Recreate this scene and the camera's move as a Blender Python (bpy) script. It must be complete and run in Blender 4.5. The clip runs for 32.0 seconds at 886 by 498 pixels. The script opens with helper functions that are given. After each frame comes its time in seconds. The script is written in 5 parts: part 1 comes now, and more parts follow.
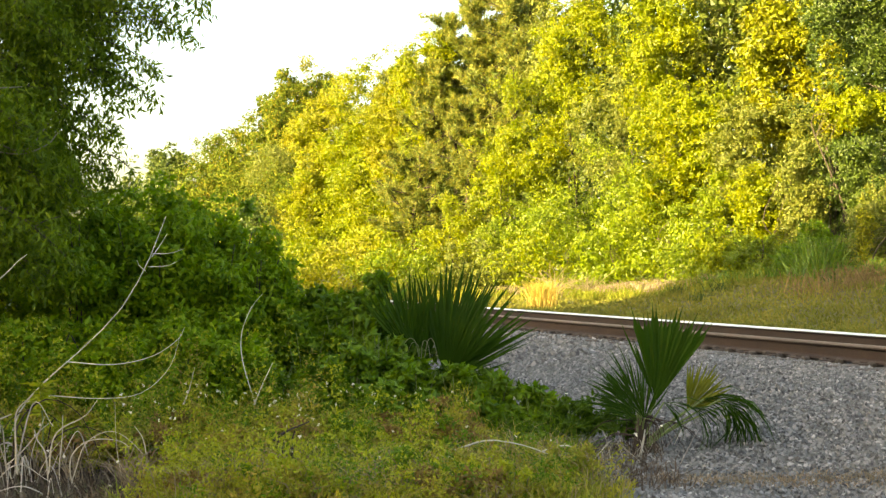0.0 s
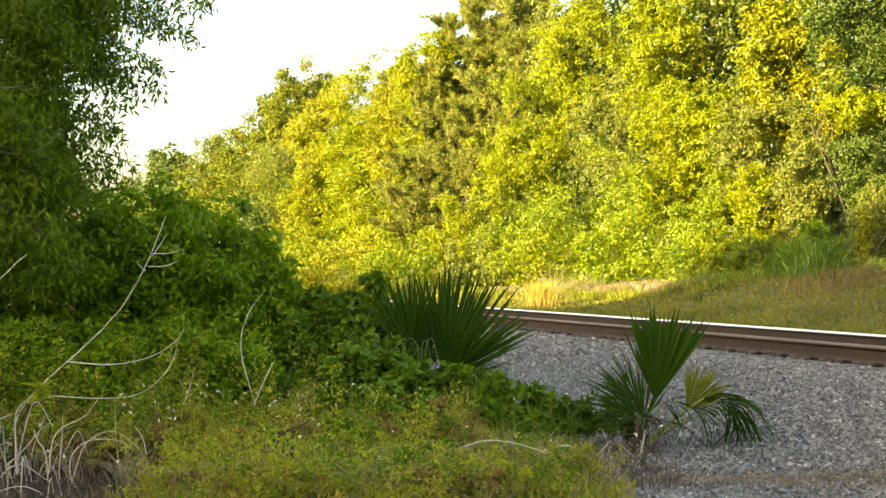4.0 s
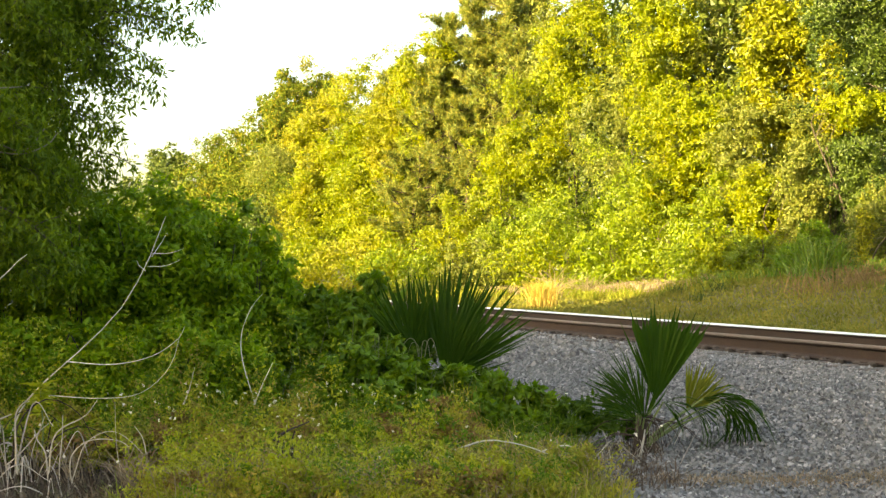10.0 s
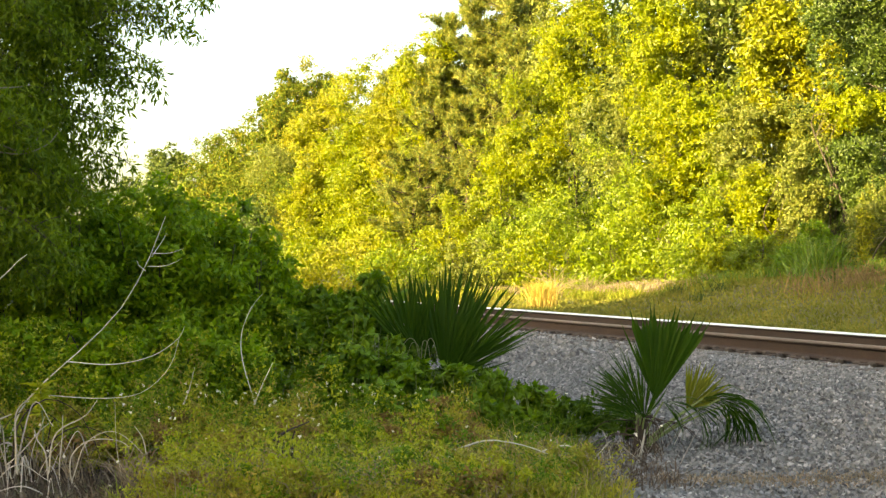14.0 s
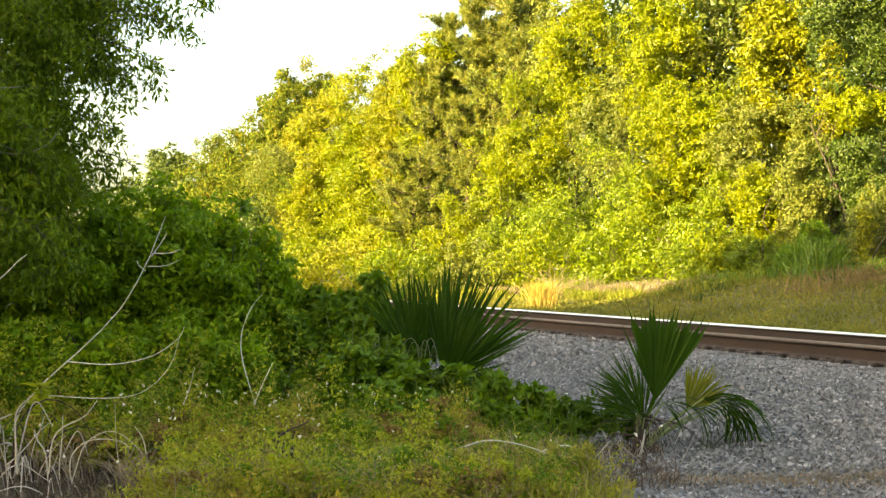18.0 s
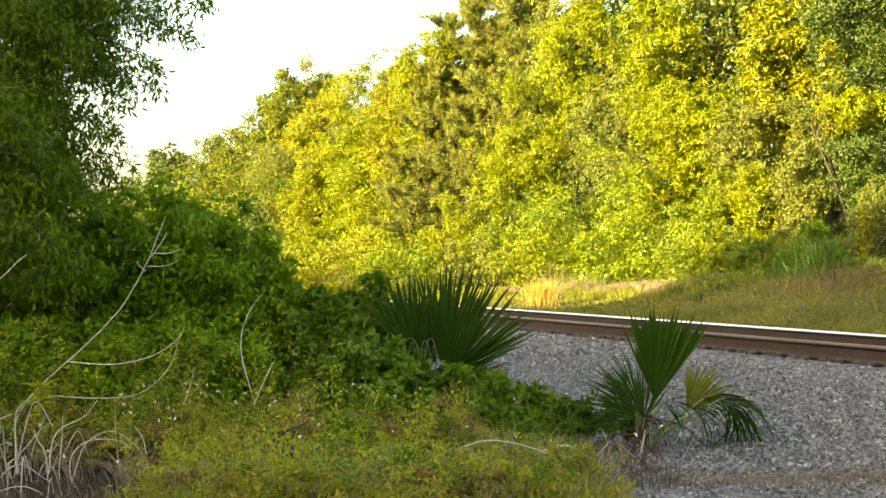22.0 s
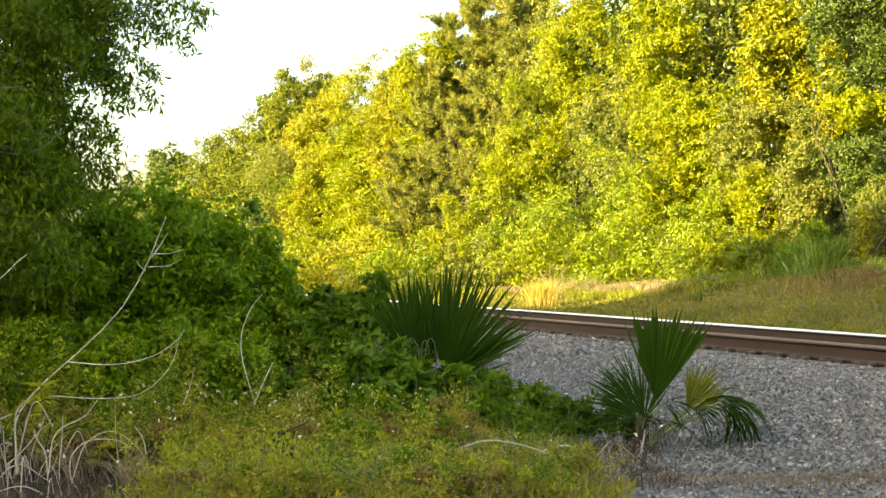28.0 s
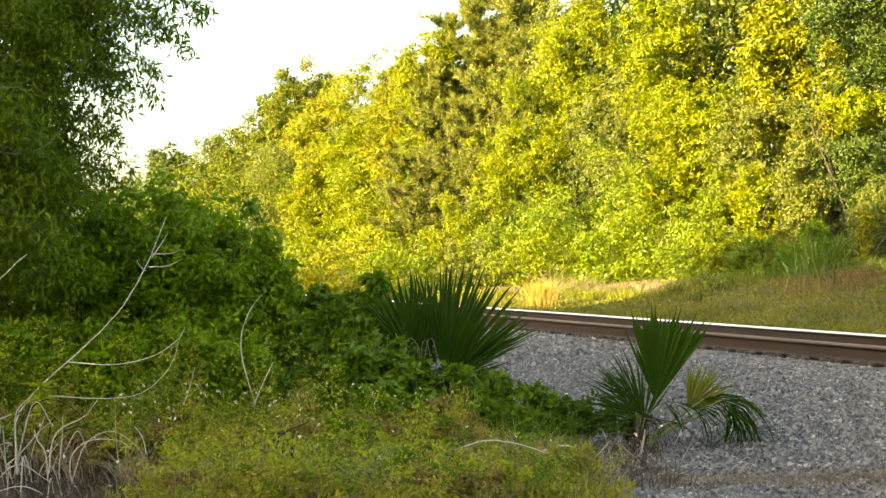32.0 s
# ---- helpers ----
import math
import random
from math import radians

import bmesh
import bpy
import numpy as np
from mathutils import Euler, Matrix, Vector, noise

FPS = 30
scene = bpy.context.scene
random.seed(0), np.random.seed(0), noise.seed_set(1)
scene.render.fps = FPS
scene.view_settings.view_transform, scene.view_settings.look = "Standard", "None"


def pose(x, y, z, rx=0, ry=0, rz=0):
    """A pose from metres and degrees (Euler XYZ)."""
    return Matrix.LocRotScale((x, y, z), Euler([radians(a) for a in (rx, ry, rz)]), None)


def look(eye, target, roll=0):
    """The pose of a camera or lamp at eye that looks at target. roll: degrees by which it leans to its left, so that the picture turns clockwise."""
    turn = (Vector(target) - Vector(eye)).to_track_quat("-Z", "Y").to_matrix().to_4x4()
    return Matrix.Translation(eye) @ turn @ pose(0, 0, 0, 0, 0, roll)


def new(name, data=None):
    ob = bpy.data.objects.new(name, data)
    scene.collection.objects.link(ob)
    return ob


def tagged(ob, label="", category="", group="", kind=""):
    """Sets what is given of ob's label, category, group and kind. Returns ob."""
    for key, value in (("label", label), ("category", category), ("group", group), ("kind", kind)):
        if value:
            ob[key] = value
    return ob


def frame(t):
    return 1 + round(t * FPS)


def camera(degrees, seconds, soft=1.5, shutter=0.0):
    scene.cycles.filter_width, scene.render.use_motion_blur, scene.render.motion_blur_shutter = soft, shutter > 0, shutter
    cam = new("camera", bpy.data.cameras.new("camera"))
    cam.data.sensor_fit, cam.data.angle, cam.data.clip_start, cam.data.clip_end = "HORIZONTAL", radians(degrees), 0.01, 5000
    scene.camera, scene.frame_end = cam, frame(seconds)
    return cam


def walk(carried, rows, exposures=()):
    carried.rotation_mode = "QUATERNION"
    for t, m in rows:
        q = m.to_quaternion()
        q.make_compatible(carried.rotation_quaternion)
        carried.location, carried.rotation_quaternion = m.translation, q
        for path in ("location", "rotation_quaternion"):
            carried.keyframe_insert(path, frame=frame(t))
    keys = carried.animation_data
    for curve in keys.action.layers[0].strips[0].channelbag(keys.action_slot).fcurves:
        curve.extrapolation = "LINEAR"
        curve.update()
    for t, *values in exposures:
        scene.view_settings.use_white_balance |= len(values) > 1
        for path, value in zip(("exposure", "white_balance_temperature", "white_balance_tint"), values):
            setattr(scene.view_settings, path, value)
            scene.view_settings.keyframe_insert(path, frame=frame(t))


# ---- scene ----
# Plan: the camera stands at the origin and looks along +y. The railway runs obliquely past it.
# u points along the track (away), n across it (towards the far wood); s and d are metres along u and n.
EYE_Z = 1.43
TURN = radians(22.2)
U = Vector((-math.sin(TURN), math.cos(TURN), 0))
N = Vector((math.cos(TURN), math.sin(TURN), 0))
cam = camera(36.0, 32.0, soft=1.4)
STAND = pose(0, 0, EYE_Z, 90.69, 0, 0)
EXPOSURE = 2.45
walk(cam, [(0.0, STAND), (32.0, STAND)], exposures=((0.0, EXPOSURE, 8600, 6), (32.0, EXPOSURE, 8600, 6)))

# ---- light ----
SUN_FROM = Vector((-0.85, -0.53, 0.0)).normalized()
SUN_EL = radians(17.0)
world = bpy.data.worlds.new("evening_sky")
scene.world = world
world.use_nodes = True
wn = world.node_tree
sky = wn.nodes.new("ShaderNodeTexSky")
sky.sky_type, sky.sun_disc = "NISHITA", False
sky.sun_elevation = SUN_EL
sky.sun_rotation = math.atan2(SUN_FROM.x, SUN_FROM.y)
sky.air_density, sky.dust_density, sky.ozone_density = 1.0, 4.0, 1.0
wn.links.new(sky.outputs[0], wn.nodes["Background"].inputs[0])
wn.nodes["Background"].inputs[1].default_value = 0.15
sun = new("sun", bpy.data.lights.new("sun", "SUN"))
sun.data.energy, sun.data.angle, sun.data.color = 5.0, radians(0.6), (1.0, 0.83, 0.48)
aim = Vector((SUN_FROM.x * math.cos(SUN_EL), SUN_FROM.y * math.cos(SUN_EL), math.sin(SUN_EL)))
sun.matrix_world = look(aim * 60, (0, 0, 0))


# ---- materials ----
def node_mat(name):
    m = bpy.data.materials.new(name)
    m.use_nodes = True
    return m, m.node_tree.nodes, m.node_tree.links, m.node_tree.nodes["Principled BSDF"]


def ramp(nodes, links, source, colours):
    r = nodes.new("ShaderNodeValToRGB")
    el = r.color_ramp.elements
    while len(el) < len(colours):
        el.new(0.5)
    for i, col in enumerate(colours):
        el[i].position = i / (len(colours) - 1)
        el[i].color = (*col, 1)
    links.new(source, r.inputs[0])
    return r.outputs[0]


def grain(nodes, links, scale, detail=4.0, rough=0.6):
    geo = nodes.new("ShaderNodeNewGeometry")
    t = nodes.new("ShaderNodeTexNoise")
    t.inputs["Scale"].default_value, t.inputs["Detail"].default_value = scale, detail
    t.inputs["Roughness"].default_value = rough
    links.new(geo.outputs["Position"], t.inputs["Vector"])
    return t.outputs["Fac"]


def blend(nodes, links, a, b, f, mode="MIX"):
    m = nodes.new("ShaderNodeMix")
    m.data_type, m.blend_type = "RGBA", mode
    for sock, v in ((m.inputs[0], f), (m.inputs[6], a), (m.inputs[7], b)):
        if isinstance(v, (int, float)):
            sock.default_value = v
        elif isinstance(v, tuple):
            sock.default_value = (*v, 1)
        else:
            links.new(v, sock)
    return m.outputs[2]


def leaf_mat(name, colours, through_colour, share=0.35, rough=0.5, scale=0.6, gloss=0.4, swing=1.0, patch=None):
    """Leaves: each island its own tint, a drift of tint over the plant, and light that passes through."""
    m, nodes, links, bsdf = node_mat(name)
    geo = nodes.new("ShaderNodeNewGeometry")
    own = ramp(nodes, links, geo.outputs["Random Per Island"], colours)
    drift = ramp(nodes, links, grain(nodes, links, scale), [(1 - 0.45 * swing, 1 - 0.4 * swing, 1 - 0.5 * swing), (1.0, 1.0, 1.0), (1 + 0.45 * swing, 1 + 0.3 * swing, 1 + 0.1 * swing)])
    col = blend(nodes, links, own, drift, 1.0, "MULTIPLY")
    if patch:
        wide = grain(nodes, links, patch, 2.0)
        tints = [(0.62, 0.92, 0.55), (0.88, 1.02, 0.8), (1.15, 1.02, 0.9), (1.3, 0.88, 0.9)] if patch > 1 else [(0.46, 0.58, 0.5), (0.8, 0.86, 0.8), (1.0, 0.95, 0.9), (1.28, 0.90, 0.8)]
        col = blend(nodes, links, col, ramp(nodes, links, wide, tints), 1.0, "MULTIPLY")
    links.new(col, bsdf.inputs["Base Color"])
    bsdf.inputs["Roughness"].default_value = rough
    bsdf.inputs["Specular IOR Level"].default_value = gloss
    tr = nodes.new("ShaderNodeBsdfTranslucent")
    tcol = blend(nodes, links, col, through_colour, 1.0, "MULTIPLY")
    links.new(tcol, tr.inputs[0])
    mix = nodes.new("ShaderNodeMixShader")
    mix.inputs[0].default_value = share
    links.new(bsdf.outputs[0], mix.inputs[1])
    links.new(tr.outputs[0], mix.inputs[2])
    links.new(mix.outputs[0], nodes["Material Output"].inputs[0])
    return m


def solid_mat(name, colours, scale, rough=0.8, bump=0.3, metal=0.0, fine=None):
    m, nodes, links, bsdf = node_mat(name)
    col = ramp(nodes, links, grain(nodes, links, scale), colours)
    if fine:
        col = blend(nodes, links, col, ramp(nodes, links, grain(nodes, links, fine, 6.0), [(0.5, 0.5, 0.5), (1.4, 1.4, 1.4)]), 1.0, "MULTIPLY")
    links.new(col, bsdf.inputs["Base Color"])
    bsdf.inputs["Roughness"].default_value, bsdf.inputs["Metallic"].default_value = rough, metal
    b = nodes.new("ShaderNodeBump")
    b.inputs["Strength"].default_value, b.inputs["Distance"].default_value = bump, 0.01
    links.new(grain(nodes, links, fine or scale * 4, 6.0), b.inputs["Height"])
    links.new(b.outputs[0], bsdf.inputs["Normal"])
    return m


GREEN = (1.1, 1.2, 0.5)
M_YELLOW = leaf_mat("sunlit_yellow_leaves", [(0.175, 0.23, 0.010), (0.26, 0.28, 0.010), (0.12, 0.18, 0.012)], GREEN, 0.35, 0.42, 0.6, 0.28, patch=0.45)
M_GOLD = leaf_mat("golden_leaves", [(0.28, 0.27, 0.015), (0.23, 0.26, 0.015), (0.17, 0.17, 0.015)], GREEN, 0.35, 0.42, 0.6, 0.28, patch=0.45)
M_LIME = leaf_mat("fresh_green_leaves", [(0.15, 0.225, 0.012), (0.23, 0.285, 0.016), (0.10, 0.165, 0.010)], GREEN, rough=0.36, gloss=0.38, patch=0.5)
M_OLIVE = leaf_mat("olive_leaves", [(0.11, 0.15, 0.02), (0.17, 0.18, 0.03), (0.08, 0.115, 0.015)], GREEN)
# deep green plants, and dark colour standing in for shade between crowns
M_WOOD_GREEN = leaf_mat("deep_green_and_shade_leaves", [(0.045, 0.085, 0.010), (0.075, 0.115, 0.013), (0.03, 0.06, 0.008)], GREEN)
# darkened leaf colour stands in for the dark hollows of the wood
M_FAR = leaf_mat("far_wood_dimmed_leaves", [(0.05, 0.085, 0.009), (0.085, 0.115, 0.012), (0.035, 0.062, 0.008)], GREEN)
M_FARPINE = leaf_mat("far_pine_needles", [(0.08, 0.125, 0.014), (0.13, 0.17, 0.018), (0.045, 0.08, 0.010), (0.22, 0.19, 0.02)], GREEN, 0.2, 0.7, 0.35, 0.12, patch=0.3)
M_PINE = leaf_mat("pine_needles", [(0.105, 0.155, 0.036), (0.165, 0.205, 0.044), (0.26, 0.24, 0.042), (0.065, 0.105, 0.03)], GREEN, 0.35, 0.5, 0.9, 0.3)
M_OAK = leaf_mat("oak_leaves", [(0.085, 0.15, 0.006), (0.13, 0.20, 0.008), (0.055, 0.105, 0.005), (0.20, 0.27, 0.014)], GREEN, 0.42, 0.5, 3.0, 0.2)
M_BUSH = leaf_mat("bush_leaves", [(0.125, 0.235, 0.007), (0.20, 0.315, 0.011), (0.066, 0.145, 0.005), (0.30, 0.40, 0.018)], GREEN, 0.42, 0.5, 3.0, 0.2)
M_ELDER = leaf_mat("broad_shrub_leaves", [(0.08, 0.17, 0.006), (0.13, 0.23, 0.008), (0.05, 0.115, 0.004), (0.17, 0.26, 0.01)], GREEN, 0.35, 0.5, 3.0, 0.25)
# the broad shrub greens darkened, so that shade is in the colour
M_LOW = leaf_mat("shaded_low_shrub_leaves", [(0.045, 0.10, 0.005), (0.075, 0.14, 0.007), (0.03, 0.07, 0.004)], GREEN, 0.35, 0.55, 3.0, 0.2)
M_WEED = leaf_mat("weed_leaves", [(0.26, 0.27, 0.03), (0.35, 0.32, 0.05), (0.165, 0.185, 0.02), (0.33, 0.235, 0.09)], GREEN, 0.35, 0.55, 6.0, 0.3, 1.3, patch=1.7)
M_SPRIG = leaf_mat("fresh_sprigs", [(0.285, 0.335, 0.02), (0.385, 0.395, 0.03), (0.20, 0.25, 0.018)], GREEN, 0.4, 0.5, 4.0, 0.3)
M_RUST = leaf_mat("withered_brown_leaves", [(0.24, 0.15, 0.05), (0.32, 0.21, 0.08), (0.16, 0.11, 0.04), (0.22, 0.20, 0.04)], (1.0, 0.95, 0.8), 0.25, 0.7, 4.0, 0.15)
M_GRASS = leaf_mat("grass_blades", [(0.16, 0.21, 0.025), (0.25, 0.24, 0.04), (0.12, 0.165, 0.018)], GREEN, 0.3, 0.7, 0.5, 0.15)
M_STRAW = leaf_mat("straw_blades", [(0.42, 0.34, 0.09), (0.52, 0.42, 0.11), (0.34, 0.26, 0.08)], (1.1, 1.0, 0.7), 0.3, 0.6, 1.0)
M_VERGE = leaf_mat("dry_verge_blades", [(0.24, 0.185, 0.13), (0.32, 0.26, 0.19), (0.16, 0.125, 0.09)], (1.0, 0.95, 0.8), 0.2, 0.7, 3.0, 0.1)
M_BROWN_GRASS = leaf_mat("brown_grass", [(0.17, 0.12, 0.05), (0.21, 0.15, 0.07), (0.13, 0.10, 0.04)], (1.1, 1.0, 0.7), 0.25, 0.7, 1.0)
M_BANK = leaf_mat("bank_grass_blades", [(0.15, 0.165, 0.03), (0.215, 0.195, 0.05), (0.11, 0.135, 0.025)], GREEN, 0.25, 0.8, 0.5, 0.1)
M_REED = leaf_mat("reed_blades", [(0.055, 0.125, 0.008), (0.08, 0.16, 0.010), (0.14, 0.19, 0.02)], GREEN, 0.35, 0.45, 0.8)
M_DRY = leaf_mat("dry_grey_stalks", [(0.31, 0.275, 0.25), (0.50, 0.455, 0.41), (0.17, 0.145, 0.135)], (1.0, 0.95, 0.8), 0.1, 0.7, 2.0)
M_LITTER = leaf_mat("withered_litter", [(0.08, 0.058, 0.045), (0.13, 0.10, 0.08), (0.05, 0.036, 0.028), (0.21, 0.175, 0.14)], (1.0, 0.95, 0.8), 0.1, 0.8, 3.0, 0.1)
M_PALM = leaf_mat("palm_leaflets", [(0.016, 0.050, 0.003), (0.027, 0.070, 0.004), (0.010, 0.032, 0.003)], GREEN, 0.35, 0.55, 3.0, 0.15)
M_PALM_PALE = leaf_mat("ageing_palm_leaflets", [(0.10, 0.12, 0.008), (0.14, 0.15, 0.012), (0.07, 0.095, 0.006)], GREEN, 0.35, 0.5, 3.0, 0.25)
M_FADED = leaf_mat("faded_palm_leaflets", [(0.15, 0.17, 0.11), (0.22, 0.23, 0.17)], GREEN, 0.2, 0.6, 3.0, 0.2)
M_PETAL = leaf_mat("white_petals", [(0.70, 0.66, 0.52), (0.8, 0.77, 0.64)], (1.0, 1.0, 1.0), 0.3, 0.6, 3.0)
M_BARK = solid_mat("grey_brown_bark", [(0.024, 0.018, 0.013), (0.05, 0.038, 0.028), (0.085, 0.066, 0.05)], 9.0, 0.9, 0.6, fine=60.0)
M_PINE_BARK = solid_mat("dark_scaly_bark", [(0.018, 0.014, 0.01), (0.04, 0.028, 0.02), (0.06, 0.045, 0.032)], 9.0, 0.95, 0.6, fine=60.0)
M_TWIG = solid_mat("bleached_dead_wood", [(0.42, 0.40, 0.35), (0.64, 0.61, 0.55)], 20.0, 0.75, 0.3, fine=150.0)
M_LIMB = solid_mat("weathered_bare_limb", [(0.13, 0.12, 0.09), (0.24, 0.22, 0.17)], 14.0, 0.8, 0.3, fine=120.0)
M_CANE = solid_mat("dry_cane", [(0.32, 0.27, 0.20), (0.58, 0.52, 0.41)], 14.0, 0.7, 0.3, fine=120.0)
M_STALK = solid_mat("petiole_green", [(0.10, 0.16, 0.04), (0.17, 0.22, 0.06)], 12.0, 0.5, 0.2, fine=90.0)
M_SOIL = solid_mat("sandy_soil_with_litter", [(0.045, 0.05, 0.014), (0.09, 0.09, 0.03), (0.16, 0.135, 0.06)], 1.6, 0.95, 0.6, fine=40.0)
M_BED = solid_mat("ballast_fines", [(0.07, 0.07, 0.07), (0.13, 0.13, 0.13)], 6.0, 0.95, 0.8, fine=45.0)
M_RAIL = solid_mat("rusty_rail_steel", [(0.029, 0.017, 0.011), (0.055, 0.034, 0.023)], 4.0, 0.8, 0.2, 0.1, fine=70.0)
# near-white base colour stands in for the highlight on the polished far rail
M_SHINE = solid_mat("polished_rail_steel_white_sheen", [(0.86, 0.85, 0.84), (0.94, 0.94, 0.93)], 6.0, 0.38, 0.02, 0.6)
M_DULL = solid_mat("dulled_rail_steel", [(0.13, 0.10, 0.08), (0.20, 0.16, 0.13)], 6.0, 0.6, 0.05, 0.5)
M_TIE = solid_mat("weathered_timber", [(0.05, 0.04, 0.033), (0.12, 0.10, 0.085)], 7.0, 0.9, 0.5, fine=60.0)


def stone_mat(name):
    m, nodes, links, bsdf = node_mat(name)
    geo, info = nodes.new("ShaderNodeNewGeometry"), nodes.new("ShaderNodeObjectInfo")
    add = nodes.new("ShaderNodeMath")
    add.operation = "ADD"
    links.new(geo.outputs["Random Per Island"], add.inputs[0])
    links.new(info.outputs["Random"], add.inputs[1])
    fr = nodes.new("ShaderNodeMath")
    fr.operation = "FRACT"
    links.new(add.outputs[0], fr.inputs[0])
    own = ramp(nodes, links, fr.outputs[0], [(0.075, 0.078, 0.085), (0.15, 0.155, 0.165), (0.21, 0.213, 0.22), (0.11, 0.114, 0.12), (0.34, 0.34, 0.345)])
    col = blend(nodes, links, own, ramp(nodes, links, grain(nodes, links, 30.0), [(0.7, 0.7, 0.7), (1.25, 1.22, 1.18)]), 1.0, "MULTIPLY")
    links.new(col, bsdf.inputs["Base Color"])
    bsdf.inputs["Roughness"].default_value = 0.85
    return m


M_STONE = stone_mat("crushed_granite")


# ---- geometry helpers ----
class Geo:
    """Gathers vertices, quads and triangles, and makes one mesh of them."""

    def __init__(self):
        self.v, self.f, self.count = [], {3: [], 4: []}, 0

    def add(self, verts, faces):
        verts, faces = np.asarray(verts, float).reshape(-1, 3), np.asarray(faces, int)
        self.v.append(verts)
        self.f[faces.shape[1]].append(faces + self.count)
        self.count += len(verts)
        return self

    def mesh(self, name, material, smooth=False):
        me = bpy.data.meshes.new(name)
        v = np.concatenate(self.v)
        me.vertices.add(len(v))
        me.vertices.foreach_set("co", v.ravel())
        loops, sizes = [], []
        for k in (3, 4):
            if self.f[k]:
                f = np.concatenate(self.f[k])
                loops.append(f.ravel())
                sizes.append(np.full(len(f), k))
        loops, sizes = np.concatenate(loops), np.concatenate(sizes)
        me.loops.add(len(loops))
        me.loops.foreach_set("vertex_index", loops.astype(np.int32))
        me.polygons.add(len(sizes))
        starts = np.concatenate(([0], np.cumsum(sizes)[:-1])).astype(np.int32)
        me.polygons.foreach_set("loop_start", starts)
        me.polygons.foreach_set("use_smooth", np.full(len(sizes), smooth))
        me.update(calc_edges=True)
        me.materials.append(material)
        return me


def part(name, geo, material, parent, label="", smooth=False, at=None):
    ob = new(name, geo.mesh(name, material, smooth) if isinstance(geo, Geo) else geo)
    ob.parent = parent
    if at is not None:
        ob.matrix_basis = at
    return tagged(ob, label)


def thing(name, where, label, category, group="", kind=""):
    ob = new(name)
    ob.empty_display_size = 0.2
    ob.location = where
    return tagged(ob, label, category, group, kind)


def unit(a):
    return a / np.maximum(np.linalg.norm(a, axis=-1, keepdims=True), 1e-9)


def blades(geo, roots, tips_way, length, width, bend, rng, lean=None):
    """Narrow curved blades: three joints each, tapering to a point."""
    n = len(roots)
    way = unit(np.asarray(tips_way, float))
    side = unit(np.cross(way, rng.normal(size=(n, 3))))
    down = np.zeros((n, 3))
    down[:, 2] = -1
    L, W, B = (np.broadcast_to(np.asarray(x, float), (n,))[:, None] for x in (length, width, bend))
    flow = rng.normal(size=(n, 3)) * [1, 1, 0]
    flow = unit(flow if lean is None else flow * 0.4 + lean)
    mid = roots + way * L * 0.55 + flow * L * B * 0.25
    tip = roots + way * L * (1 - 0.3 * B) + flow * L * B * 0.9 + down * L * B * 0.35
    v = np.stack([roots - side * W / 2, roots + side * W / 2, mid + side * W * 0.4, mid - side * W * 0.4, tip], 1)
    base = np.arange(n)[:, None] * 5
    geo.add(v.reshape(-1, 3), base + [[0, 1, 2, 3]])
    geo.f[3].append(base + [[3, 2, 4]] + geo.count - n * 5)
    return geo


def leaves(geo, at, out, length, width, rng, hang=0.25, fold=0.25, spread=0.8, up=0.45):
    """Pointed leaves, folded along the midrib."""
    n = len(at)
    nrm = unit(out * 0.7 + rng.normal(size=(n, 3)) * spread + np.array([0, 0, up]))
    way = unit(np.cross(nrm, rng.normal(size=(n, 3))) + np.array([0, 0, -hang]))
    nrm = unit(nrm - way * np.sum(nrm * way, 1, keepdims=True))
    side = np.cross(nrm, way)
    L = (length * rng.uniform(0.65, 1.3, n))[:, None]
    W = L * width / length
    mid = at + way * L * 0.45
    v = np.stack([at, mid + side * W / 2 - nrm * W * fold, at + way * L - nrm * L * 0.08, mid - side * W / 2 - nrm * W * fold], 1)
    base = np.arange(n)[:, None] * 4
    geo.add(v.reshape(-1, 3), np.concatenate([base + [[0, 1, 2]], base + [[0, 2, 3]]]))
    return geo


def tube(geo, points, radii, sides=6):
    """A tapered round stem along the points."""
    p = np.asarray(points, float)
    r = np.broadcast_to(np.asarray(radii, float), (len(p),))
    d = unit(np.gradient(p, axis=0))
    ref = np.array([0.31, 0.17, 0.93]) if abs(d[0][2]) < 0.85 else np.array([1.0, 0.1, 0.05])
    a = unit(np.cross(d, ref))
    b = np.cross(d, a)
    ang = np.arange(sides) * 2 * np.pi / sides
    ring = np.cos(ang)[None, :, None] * a[:, None] + np.sin(ang)[None, :, None] * b[:, None]
    v = (p[:, None] + ring * r[:, None, None]).reshape(-1, 3)
    i = np.arange(len(p) - 1)[:, None] * sides
    j = np.arange(sides)[None, :]
    k = (j + 1) % sides
    f = np.stack([i + j, i + k, i + k + sides, i + j + sides], -1).reshape(-1, 4)
    return geo.add(v, f)


def bow(points, steps=14):
    """A smooth line through a few points."""
    p = [Vector(q) for q in points]
    p = [2 * p[0] - p[1], *p, 2 * p[-1] - p[-2]]
    out = []
    for i in range(1, len(p) - 2):
        for t in np.linspace(0, 1, max(2, steps // (len(p) - 3)), endpoint=i == len(p) - 3):
            a, b, c, d = p[i - 1:i + 3]
            out.append(0.5 * (2 * b + (c - a) * t + (2 * a - 5 * b + 4 * c - d) * t * t + (3 * b - a - 3 * c + d) * t ** 3))
    return np.array([tuple(q) for q in out])


def step(a, b, x):
    t = np.clip((x - a) / (b - a), 0, 1)
    return t * t * (3 - 2 * t)


